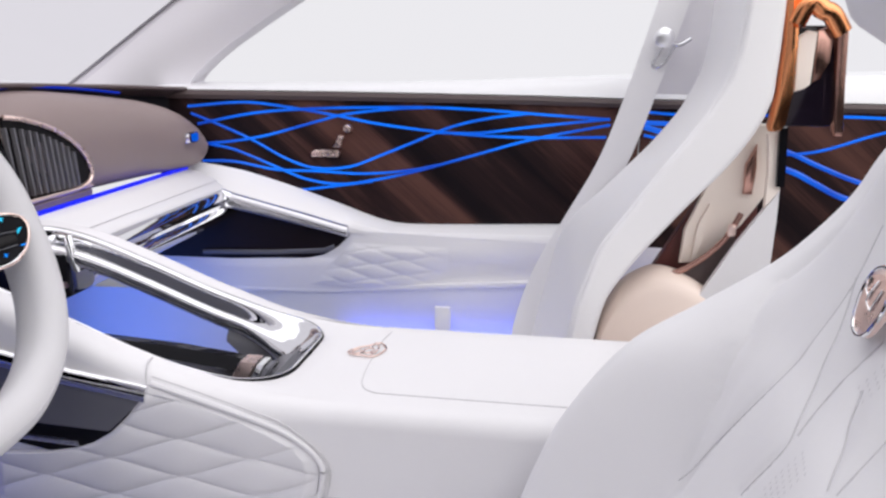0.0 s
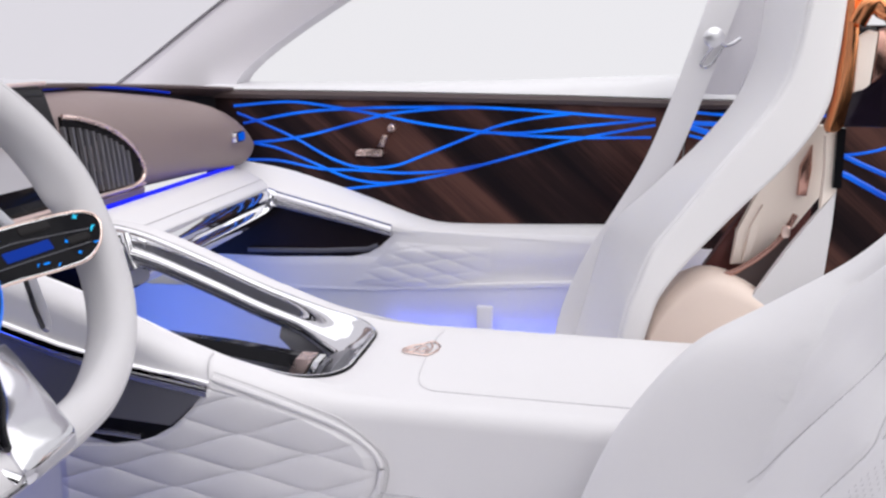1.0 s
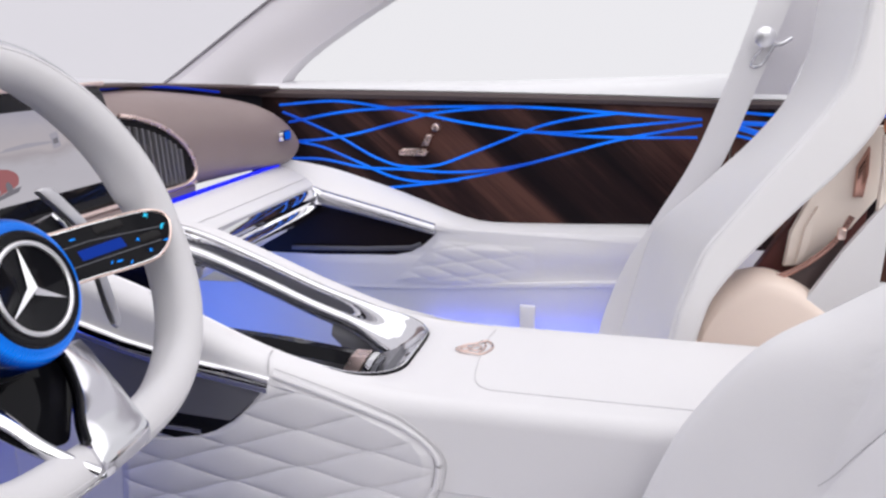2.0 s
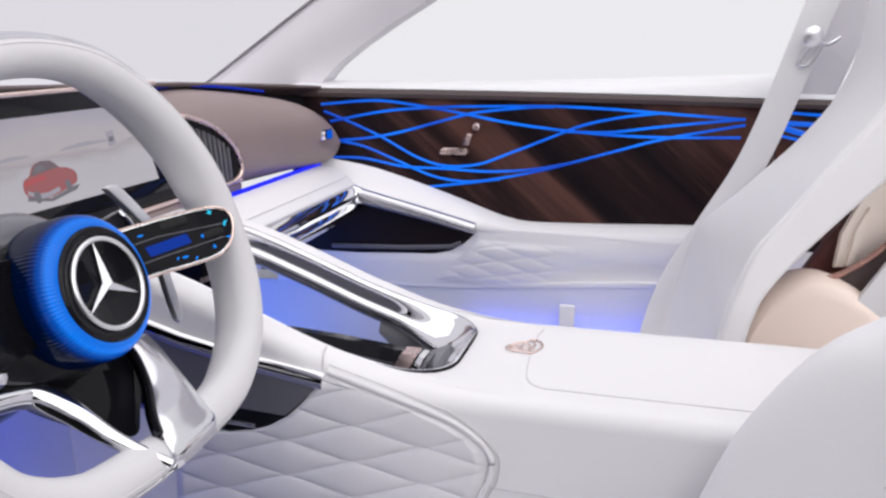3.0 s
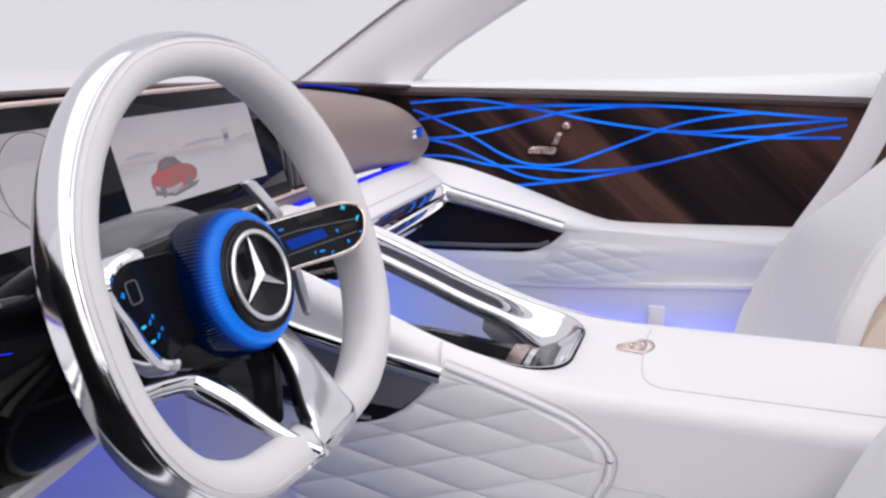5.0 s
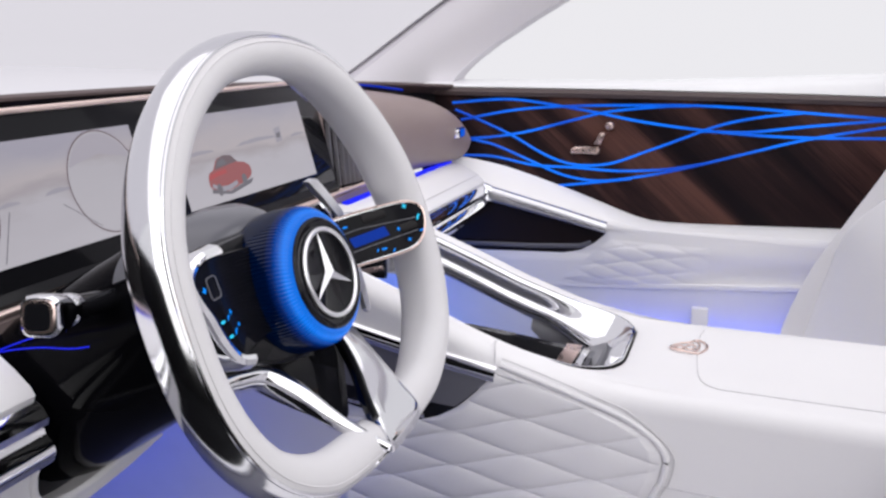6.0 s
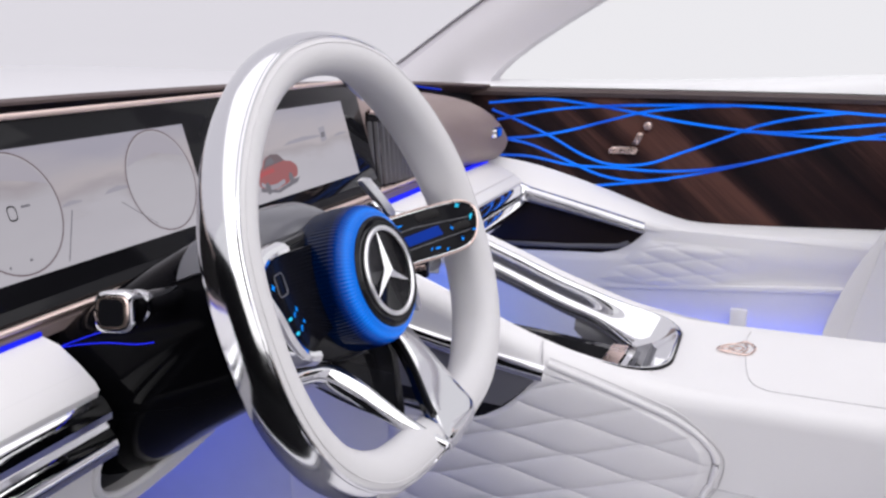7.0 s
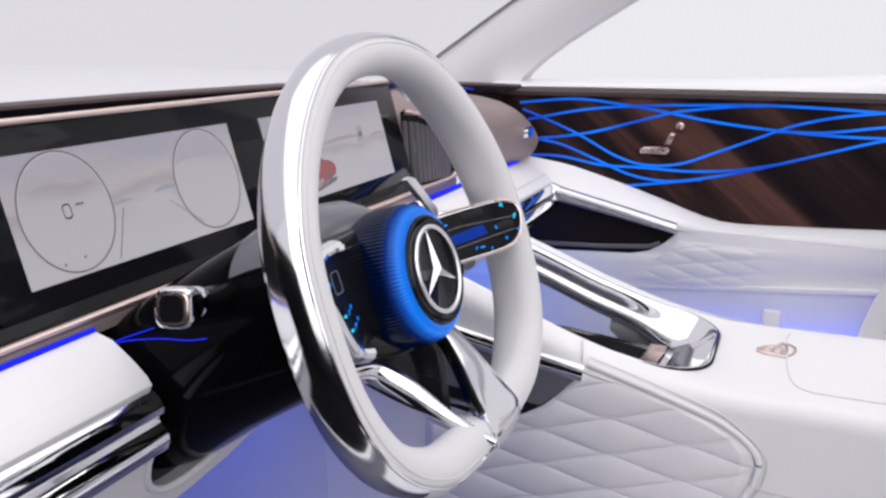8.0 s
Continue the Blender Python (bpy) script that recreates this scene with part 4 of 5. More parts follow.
ICON_SHAPES = [
    [(-1.0, -0.2), (-0.2, 0.15), (0.1, 0.9), (0.5, 0.2), (1.0, 0.1), (0.3, -0.25), (0.1, -0.9), (-0.3, -0.3)],
    [(-1.1, 0.25), (-0.6, 0.5), (0.7, 0.45), (1.1, 0.1), (0.6, -0.35), (-0.7, -0.3)],
    [(-0.9, -0.8), (-0.5, 0.2), (0.3, 0.9), (0.9, 0.7), (0.5, 0.35), (0.0, 0.0), (-0.3, -0.5)],
]


def lit_icons(pod, at, spots):
    for k, (u, v, s, c) in enumerate(spots):
        part("icon", plate([(u + a * s, v + b * s) for a, b in ICON_SHAPES[k % 3]], lambda a, b, w: at(a, b, w), 0.0006), c, pod, "lit icon")


def right_pod():
    """The passenger-side switch pod: black panel in a thin silver frame, touch pads and lit icons."""
    def at(u, v, w):
        return on_wheel(u - 0.006 * max(0, min(1, (u - 0.04) / 0.1)), v - 0.002, w + 0.010 - 0.3 * (v - 0.012) + 0.58 * (u - 0.145))
    out = [(p.x, p.y) for p in smooth_line([(u, v, 0) for u, v in POD], 5, True)]
    pod = part("switch_pod", plate(out, lambda u, v, w: at(u, v, w - 0.018), 0.022, 0.003), SATIN, wheel, "silver-framed switch pod")
    part("pod_edge", tube([at(u, v, 0.0035) for u, v in out], 0.0013, 0.0016, 8, True, up=tuple(axis)), ROSE, pod, "thin warm silver edge")
    part("switch_panel", plate([(0.10 + (u - 0.10) * 0.97, 0.0145 + (v - 0.0145) * 0.92) for u, v in out], lambda u, v, w: at(u, v, w + 0.003), 0.003, 0.001), PANEL, pod, "glossy black switch panel")
    for line in (((0.05, 0.021), (0.10, 0.021), (0.155, 0.013)), ((0.05, 0.003), (0.10, 0.0025), (0.15, 0.001))):
        part("divider", tube([at(u, v, 0.0060) for u, v in line], 0.0004, 0.0005, 6), GREY, pod, "fine dark divider")
    part("touch_pad", plate(round_rect(0.106, 0.130, 0.0235, 0.0325, 0.003, 3, 1), lambda u, v, w: at(u, v, w + 0.006), 0.0012, 0.0005), DARK, pod, "dark touch pad")
    part("touch_pad", plate(round_rect(0.134, 0.152, 0.0035, 0.0115, 0.003, 3, 1), lambda u, v, w: at(u, v, w + 0.006), 0.0012, 0.0005), DARK, pod, "dark touch pad")
    part("slider", plate(round_rect(0.086, 0.122, 0.006, 0.0155, 0.001, 2, 1), lambda u, v, w: at(u, v, w + 0.006), 0.0008), glow_deep, pod, "blue touch slider")
    lit_icons(pod, lambda a, b, w: at(a, b, w + 0.0064), ((0.150, 0.027, 0.0030, CYAN), (0.088, 0.0265, 0.0022, ICON), (0.157, 0.0125, 0.0030, CYAN), (0.133, 0.0085, 0.0022, ICON), (0.110, -0.0045, 0.0024, ICON), (0.104, -0.0035, 0.0016, ICON), (0.137, -0.0045, 0.0022, ICON), (0.153, -0.0005, 0.0020, ICON), (0.118, -0.0090, 0.0018, ICON)))


def left_pod():
    """The driver's-side pod: black glass that falls back towards the hub, held at its end by a silver frame."""
    end = [(p.x, p.y) for p in smooth_line([(-0.104, 0.046, 0), (-0.126, 0.0455, 0), (-0.139, 0.037, 0), (-0.138, 0.023, 0), (-0.132, 0.008, 0), (-0.127, -0.010, 0), (-0.119, -0.024, 0), (-0.106, -0.029, 0)], 5)]

    def at(u, v, w):
        return on_wheel(u, v, w - 0.012 - 0.22 * (u + 0.13) * (1 if u > -0.13 else 0))
    pod = part("switch_pod", plate(end + [(-0.045, -0.026), (-0.045, 0.042)], lambda u, v, w: at(u, v, w - 0.022), 0.022, 0.002), PANEL, wheel, "glossy black switch pod")
    rings = []
    for u, v in end:
        d = V((u + 0.085, v - 0.008, 0)).normalized()
        rings.append([on_wheel(u + d.x * a, v + d.y * a, w) for a, w in ((-0.001, -0.013), (0.0005, -0.0085), (0.004, -0.0070), (0.008, -0.0085), (0.0105, -0.014), (0.0100, -0.026), (0.0, -0.030))])
    part("end_frame", loft(rings), CHROME, pod, "bright silver end frame")
    part("touch_pad", tube([at(u, v, 0.0006) for u, v in round_rect(-0.126, -0.112, 0.018, 0.034, 0.003, 3, 1)], 0.0005, 0.0005, 6, True, up=tuple(axis)), GREY, pod, "faint outline of a touch pad")
    lit_icons(pod, lambda a, b, w: at(a, b, w + 0.0002), ((-0.1315, 0.0270, 0.0028, ICON), (-0.1220, 0.0010, 0.0028, CYAN), (-0.1130, 0.0020, 0.0022, ICON), (-0.1080, 0.0050, 0.0022, ICON), (-0.1175, -0.0110, 0.0028, CYAN), (-0.1085, -0.0095, 0.0024, ICON), (-0.1020, -0.0060, 0.0018, ICON)))


def spoke_arms():
    """A flat chrome plate and a round chrome bar that meet at the foot of the rim."""
    inner = smooth_line([on_wheel(*p) for p in ((0.044, -0.060, -0.040), (0.0362, -0.0755, -0.028), (0.0198, -0.0948, -0.013), (-0.0080, -0.1124, 0.006), (-0.0205, -0.1284, 0.017), (-0.0238, -0.1439, 0.0235), (-0.0225, -0.1540, 0.0205))], 6)
    outer = smooth_line([on_wheel(*p) for p in ((0.070, -0.060, -0.040), (0.0654, -0.074, -0.028), (0.0582, -0.0911, -0.014), (0.0511, -0.1084, 0.0), (0.0433, -0.1247, 0.0135), (0.0373, -0.1382, 0.0235), (0.0350, -0.1500, 0.0215))], 6)
    rings = []
    for a, b in zip(inner, outer):
        rings.append([a - axis * 0.010, a] + [a.lerp(b, f) + axis * h for f, h in ((0.05, 0.0012), (0.25, 0.0022), (0.5, 0.0026), (0.75, 0.0022), (0.95, 0.0012))] + [b, b - axis * 0.010])
    part("arm", loft(rings), RIM_CHROME, wheel, "broad flat polished spoke arm", sharp=30)
    part("arm_trim", tube([p + axis * 0.0005 - V((0, 0.0025, 0)) for p in inner[3:-14]], 0.0032, 0.0040, 10), GLOSS, wheel, "black edge of the spoke arm")
    path = smooth_line([on_wheel(*p) for p in ((-0.110, -0.048, -0.058), (-0.0814, -0.0525, -0.056), (-0.0560, -0.0610, -0.049), (-0.0455, -0.0840, -0.030), (-0.0430, -0.1145, -0.002), (-0.0285, -0.1455, 0.0225))], 8)
    rings = []
    for i, p in enumerate(path):
        d = (path[min(i + 1, len(path) - 1)] - path[max(i - 1, 0)]).normalized()
        side = d.cross(axis).normalized()
        up = side.cross(d)
        k = i / (len(path) - 1)
        half = 0.0105 - 0.0065 * eased_step((k - 0.45) / 0.55)
        rings.append([p + side * (half * c) + up * (0.8 * half * z) for c, z in ((1.0, -0.9), (1.05, -0.3), (0.85, 0.35), (0.45, 0.85), (0.0, 1.0), (-0.45, 0.85), (-0.85, 0.45), (-1.05, 0.0), (-1.0, -0.9))])
    part("arm", loft(rings), CHROME, wheel, "rounded polished chrome spoke arm", sharp=50)


def paddles():
    """Chrome gear paddles behind the wheel, on the passenger's side."""
    upper = [(0.117, 0.0755), (0.125, 0.0775), (0.135, 0.0754), (0.142, 0.064), (0.157, 0.036), (0.155, 0.030), (0.143, 0.0306), (0.129, 0.057), (0.1225, 0.067)]
    lower = [(0.143, -0.006), (0.154, -0.008), (0.152, -0.045), (0.148, -0.066), (0.143, -0.071), (0.139, -0.066), (0.139, -0.045)]
    part("paddle", plate(upper, lambda u, v, w: on_wheel(u, v, w - 0.064 - 0.12 * max(0, v - 0.030)), 0.006, 0.002), BRIGHT, wheel, "upper chrome gear paddle")
    part("paddle", plate(lower, lambda u, v, w: on_wheel(u, v, w - 0.064), 0.006, 0.002), BRIGHT, wheel, "lower chrome gear paddle")
    root = part("paddle_root", plate([(0.092, 0.030), (0.096, 0.048), (0.120, 0.052), (0.134, 0.044), (0.140, 0.026), (0.120, 0.012), (0.095, 0.012)], lambda u, v, w: on_wheel(u, v, w - 0.070), 0.012, 0.003), GLOSS, wheel, "black root of the paddles")
    part("root_trim", tube([on_wheel(0.116, 0.052, -0.058), on_wheel(0.122, 0.040, -0.056), on_wheel(0.126, 0.022, -0.056)], 0.003, 0.0022, 8), CHROME, root, "chrome trim")


housing = smooth_line([(-0.100, 0.040, 0), (-0.060, 0.052, 0), (0.060, 0.050, 0), (0.080, 0.020, 0), (0.070, -0.030, 0), (0.040, -0.058, 0), (0.0, -0.066, 0), (-0.045, -0.058, 0), (-0.085, -0.040, 0), (-0.110, -0.020, 0)], 5, True)
part("hub_housing", plate([(p.x, p.y) for p in housing], lambda u, v, w: on_wheel(u, v, w - 0.066), 0.028, 0.010), GLOSS, wheel, "glossy black housing round the hub")
glow_deep = glow("deep_blue_slider", (0.0, 0.035, 0.36), 0.75)
cover = smooth_line([(-0.078, -0.02, 0), (-0.070, -0.050, 0), (-0.050, -0.080, 0), (-0.018, -0.116, 0), (0.0, -0.128, 0), (0.020, -0.116, 0), (0.050, -0.088, 0), (0.070, -0.055, 0), (0.078, -0.02, 0)], 5)
part("lower_cover", plate([(p.x, p.y) for p in cover], lambda u, v, w: on_wheel(u, v, w - 0.098 + 0.62 * max(0, -v - 0.03) + 3.0 * u * u), 0.012, 0.004), GLOSS, wheel, "glossy black lower cover of the hub")
right_pod()
left_pod()
spoke_arms()
paddles()

# ---- centre console ----
console = thing("centre_console", (0.0, 0.835, FLOOR_Z), "white leather centre console with chrome-lined opening and quilted side", "console")


def deck(x):
    return eased([(-0.80, 0.962), (-0.72, 0.955), (-0.654, 0.942), (-0.565, 0.910), (-0.479, 0.876), (-0.40, 0.852), (-0.34, 0.842), (-0.28, 0.838), (-0.1, 0.838), (0.6, 0.838)], x)


SPLIT = -0.20
hole = round_rect(-0.76, -0.314, 0.743, 0.948, 0.062, 14, 26)
edge = [(x, y if y < 0.9 else y + blend([(-0.8, 0.03), (-0.45, 0.028), (-0.36, 0.018), (-0.26, 0.004), (-0.22, 0.0)], x)) for x, y in round_rect(-0.80, SPLIT, 0.705, 0.965, 0.004, 14, 26)]


def shoulder(r, steps=(0, 22, 45, 68, 90)):
    """Offsets in and down of a rounded edge."""
    return [(r * (1 - math.sin(radians(a))), r * (1 - math.cos(radians(a)))) for a in steps]


rings = []
for (ox, oy), (ex, ey) in zip(hole, edge):
    o, e = V((ox, oy, 0)), V((ex, ey, 0))
    d = (e - o).normalized()
    at_rear = ex > SPLIT - 0.003
    far_arm = oy > 0.86 and ex < -0.33
    prof = [(o, -0.046 if far_arm else -0.05), (o, -0.007), (o + d * 0.002, -0.002), (o + d * 0.006, 0.0)]
    prof += [(o.lerp(e, f), 0.0) for f in (0.25, 0.35)]
    side = -1 if ey < 0.835 else 1
    for back, down in shoulder(0.020):
        if at_rear:
            prof.append((V((ex, min(0.943, max(0.727, ey)), 0)), 0.0))
        else:
            q = V((ex, ey - side * back, 0))
            prof.append((q, -down))
    ring = [V((p.x, p.y, deck(p.x) + h)) for p, h in prof]
    if far_arm:
        ring += [V((ex, ey, deck(ex) - 0.040)), V((ex, ey - 0.006, deck(ex) - 0.047)), V((ox, oy + 0.004, deck(ox) - 0.048))]
    else:
        ring += [V((ex, ey, 0.74)), V((ex, ey, 0.60)), V((ex, ey, FLOOR_Z))]
    rings.append(ring)
part("body", loft(rings, around=False, along=True, cap=False), WHITE, console, "smooth white leather front frame")
section = [(0.7045, FLOOR_Z), (0.7045, 0.60), (0.7045, 0.74)]
section += [(0.7045 + b, 0.8385 - d) for b, d in reversed(shoulder(0.020))]
section += [(0.75, 0.8385), (0.835, 0.839), (0.92, 0.8385)]
section += [(0.9655 - b, 0.8385 - d) for b, d in shoulder(0.020)]
section += [(0.9655, 0.74), (0.9655, 0.60), (0.9655, FLOOR_Z)]
part("armrest_body", loft([[V((x, y, z)) for y, z in section] for x in (-0.240, -0.05, 0.2, 0.55)]), WHITE, console, "smooth white leather armrest")
part("tunnel", block((-1.19, 0.7042, FLOOR_Z), (-0.795, 0.965, 0.80), 0), TUNNEL_SHADE, console, "tunnel ahead of the console, greyed to imitate footwell shade")

# chrome lining of the opening
rings = []
count = len(hole)
for i, (ox, oy) in enumerate(hole):
    px, py = hole[i - 1]
    qx, qy = hole[(i + 1) % count]
    inn = V((-(qy - py), qx - px, 0)).normalized()
    if inn.dot(V((-0.53 - ox, 0.835 - oy, 0))) < 0:
        inn = -inn
    o = V((ox, oy, 0))
    nose = max(0, min(1, (ox + 0.45) / 0.10))
    nose = nose * nose * (3 - 2 * nose)
    far = eased_step((oy - 0.87) / 0.06) * (1 - nose)
    plain = [(0.0005, -0.003), (0.002, -0.002), (0.004, -0.004), (0.006, -0.008), (0.008, -0.012), (0.0095, -0.017), (0.0105, -0.022), (0.0105, -0.027), (0.009, -0.031), (0.007, -0.034)]
    ribbed = [(0.0005, 0.0030), (0.0045, 0.0030), (0.0080, 0.0), (0.0094, -0.0050), (0.0110, -0.0170), (0.0120, -0.0220), (0.0165, -0.0250), (0.0180, -0.0320), (0.0172, -0.0400), (0.006, -0.0480)]
    bowl = [(0.0005, 0.0010), (0.003, 0.0012), (0.006, -0.001), (0.012, -0.007), (0.020, -0.014), (0.029, -0.022), (0.037, -0.031), (0.043, -0.040), (0.046, -0.048), (0.047, -0.056)]
    prof = [(p[0] + far * (r[0] - p[0]) + nose * (b[0] - p[0]), p[1] + far * (r[1] - p[1]) + nose * (b[1] - p[1])) for p, r, b in zip(plain, ribbed, bowl)]
    prof = [(p.x, p.y) for p in smooth_line([(a, h, 0) for a, h in prof], 3)]
    rings.append([V(((o + inn * a).x, (o + inn * a).y, deck(ox) + h)) for a, h in prof])
part("chrome_lining", loft(rings, around=False, along=True, cap=False), CHROME, console, "polished chrome lining")
rings = []
for i, (ox, oy) in enumerate(hole):
    if oy < 0.80 or ox > -0.47:
        px, py = hole[i - 1]
        qx, qy = hole[(i + 1) % count]
        inn = V((-(qy - py), qx - px, 0)).normalized()
        nose = max(0, min(1, (ox + 0.40) / 0.08))
        nose = nose * nose * (3 - 2 * nose)
        o = V((ox, oy, 0))
        far = eased_step((oy - 0.86) / 0.06) * (1 - nose)
        fall, foot = 0.012 * far, 0.045 * far * max(0, min(1, (-0.40 - ox) / 0.07))
        if inn.dot(V((-0.53 - ox, 0.835 - oy, 0))) < 0:
            inn = -inn
        rings.append([V(((o + inn * a).x, (o + inn * a).y, deck(ox) + h)) for a, h in ((0.008 + 0.034 * nose, -0.034 - 0.020 * nose - fall), (0.014 + 0.030 * nose, -0.05 - 0.008 * nose - 0.3 * fall), (0.016 + 0.030 * nose, -0.10 + foot), (0.004, -0.10 + foot), (0.003, -0.036 - fall))])
start = max(range(len(rings)), key=lambda i: (rings[i][0] - rings[i - 1][0]).length)
part("inner_wall", loft(rings[start:] + rings[:start]), GREY, console, "dark grey inner wall of the opening")
part("tray", block((-0.76, 0.755, 0.780), (-0.345, 0.900, 0.797), 0.006), GREY, console, "dark grey tray floor")
part("tray_end", loft([[V((x, y, z)) for x, z in ((-0.40, 0.790), (-0.375, 0.806), (-0.352, 0.816), (-0.340, 0.790))] for y in (0.772, 0.80, 0.87, 0.905)]), GREY, console, "grey end of the tray")
part("blade", loft([[V((x, y + d, z)) for d, z in ((-0.010, 0.818 - k), (0.0, 0.832 - k), (0.02, 0.829 - k), (0.012, 0.814 - k))] for x, y, k in ((-0.72, 0.875, 0.0), (-0.60, 0.870, 0.002), (-0.50, 0.866, 0.006), (-0.40, 0.860, 0.014), (-0.365, 0.855, 0.018))]), GLOSS, console, "dark glossy blade across the tray")
for x0, x1, slant, top, material, label in ((-0.412, -0.392, 0.020, 0.832, ROSE, "slanted rose-gold block in the tray"), (-0.388, -0.380, 0.018, 0.830, CHROME, "slim chrome block in the tray"), (-0.376, -0.370, 0.014, 0.826, GREY, "slim grey block in the tray")):
    part("key_block", loft([[V((x + slant * k, y + 0.004 * k, 0.796 + (top - 0.796) * k)) for x, y in ((x0, 0.815), (x1, 0.815), (x1, 0.840), (x0, 0.840))] for k in (0, 0.92, 1.0)]), material, console, label)
# front end of the opening: a chrome post and a small dark cell ahead of it
part("front_post", tube(smooth_line([(-0.687, 0.940, 0.946), (-0.683, 0.937, 0.930), (-0.679, 0.935, 0.912), (-0.674, 0.935, 0.897)], 5), 0.0065, 0.0065, 14, up=(0, 1, 0), power=0.8), CHROME, console, "polished chrome post at the opening's front")
cell = part("front_cell", block((-0.735, 0.928, 0.862), (-0.686, 0.940, 0.922), 0.004), GLOSS, console, "small black cell ahead of the post")
# Glowing block paints the blue glint inside the cell.
part("cell_glint", block((-0.727, 0.9265, 0.896), (-0.708, 0.9295, 0.916), 0.002), BLUE, cell, "glowing block for a blue glint")
part("cell_trim", tube([V((-0.735, 0.927, 0.868)), V((-0.688, 0.927, 0.880))], 0.003, 0.004, 8), ROSE, cell, "rose-gold trim")

# seams and lid
def seam(points, parent, r=0.0011, closed=False, material=None):
    part("seam", tube(smooth_line(points, 6, closed), r, r, 6, closed), material or SEAM, parent)


top = 0.839
seam([(0.50, 0.752, top), (0.2, 0.750, top), (-0.004, 0.749, top), (-0.18, 0.749, top), (-0.212, 0.752, top), (-0.226, 0.768, top), (-0.232, 0.80, top), (-0.235, 0.85, top), (-0.236, 0.90, top), (-0.232, 0.93, top)], console, 0.0008)
CREST_AT = V((-0.2460, 0.8645, 0.8405))


def crest_tube(name, points, parent, r=0.0011, closed=True, label=""):
    return part(name, tube([CREST_AT + V((p.x, p.y, 0)) for p in smooth_line([(a, b, 0) for a, b in points], 6, closed)], r, r * 0.8, 8, closed), ROSE, parent, label)


crest = crest_tube("crest", [(-0.0213, -0.0114), (-0.0120, 0.0040), (-0.0010, 0.0115), (0.0095, 0.0224), (0.0180, 0.0140), (0.0212, 0.0031), (0.0175, -0.0120), (0.0101, -0.0221), (-0.0020, -0.0195), (-0.0120, -0.0185)], console, 0.0014, True, "rose-gold crest outline")
crest_tube("crest_loop", [(-0.0165, -0.0105), (-0.0105, -0.0030), (-0.0050, -0.0080), (-0.0105, -0.0150)], crest)
crest_tube("crest_loop", [(-0.0040, -0.0060), (0.0020, 0.0050), (0.0080, -0.0010), (0.0030, -0.0120)], crest)
crest_tube("crest_bow", [(0.0085, 0.0175), (0.0120, 0.0060), (0.0110, -0.0080), (0.0075, -0.0170)], crest, 0.0012, False)

# quilted side panel with a rolled border
def side_limits(z):
    left = blend([(0.50, -0.66), (0.755, -0.64), (0.763, -0.57), (0.772, -0.532), (0.778, -0.516), (0.792, -0.494), (0.812, -0.475), (0.834, -0.457), (0.858, -0.437)], z)
    right = blend([(0.50, -0.33), (0.62, -0.302), (0.725, -0.268), (0.741, -0.261), (0.766, -0.257), (0.780, -0.260), (0.793, -0.272), (0.807, -0.298), (0.817, -0.328), (0.827, -0.360), (0.836, -0.393), (0.849, -0.438)], z)
    return left, right


rings = []
nz, nx = 260, 230
for j in range(nz + 1):
    z = 0.849 - (0.849 - 0.58) * j / nz
    l, r = side_limits(z)
    row = []
    for i in range(nx + 1):
        u = i / nx
        x = l + (r - l) * u
        e = min(1.0, (x - l) / 0.012, (r - x) / 0.012, j / 8)
        q = quilt_height(x, z, 0.083, 0.02225, -0.412, 0.769, -0.085)
        tilt = 0.0
        row.append(V((x, 0.7035 - max(0, e) * (0.002 + 0.0050 * q) - tilt, z)))
    rings.append(row)
part("quilted_panel", loft(rings, around=False, cap=False), QUILT, console, "diamond-quilted white leather side")
border = [(-0.438, 0.8525), (-0.39, 0.8395), (-0.325, 0.8205), (-0.294, 0.8095), (-0.269, 0.7940), (-0.2565, 0.7800), (-0.2525, 0.7660), (-0.2565, 0.7410), (-0.2645, 0.7250), (-0.297, 0.62), (-0.315, 0.56)]
part("piping", tube(smooth_line([(x, 0.703, z) for x, z in border], 6), 0.0035, 0.0035, 8), WHITE, console, "rolled leather piping")
seam([(x + 0.008 * (1 if x > -0.28 else 0.2), 0.7035, z + (0.008 if x < -0.27 else 0.0)) for x, z in border], console, 0.0009)
# glossy black recess ahead of the quilting, with chrome
part("recess", plate([(-0.80, 0.80), (-0.80, 0.93), (-0.60, 0.868), (-0.515, 0.846), (-0.445, 0.838), (-0.470, 0.812), (-0.505, 0.776), (-0.56, 0.762)], lambda u, v, w: V((u, 0.7045 - w, v)), 0.003), GLOSS, console, "glossy black recess")
# Grey plate paints in the reflections on the black recess.
part("recess_reflection", plate([(-0.80, 0.815), (-0.80, 0.91), (-0.60, 0.862), (-0.515, 0.842), (-0.448, 0.836), (-0.478, 0.806), (-0.492, 0.794), (-0.60, 0.798)], lambda u, v, w: V((u, 0.7015 - w, v)), 0.0025), GREY, console, "grey plate standing in for reflections in the black")
seam([(-0.445, 0.7045, 0.850), (-0.447, 0.712, 0.866), (-0.45, 0.722, 0.8695), (-0.452, 0.733, 0.8685)], console, 0.0009)
part("recess_bar", tube([V((x, 0.701, z)) for x, z in ((-0.80, 0.923), (-0.62, 0.871), (-0.53, 0.8525), (-0.443, 0.840))], 0.006, 0.0105, 14), CHROME, console, "chrome bar under the arm")
part("recess_bar", tube([V((x, 0.701, z)) for x, z in ((-0.70, 0.783), (-0.58, 0.778), (-0.53, 0.776))], 0.003, 0.004, 8), SATIN, console)
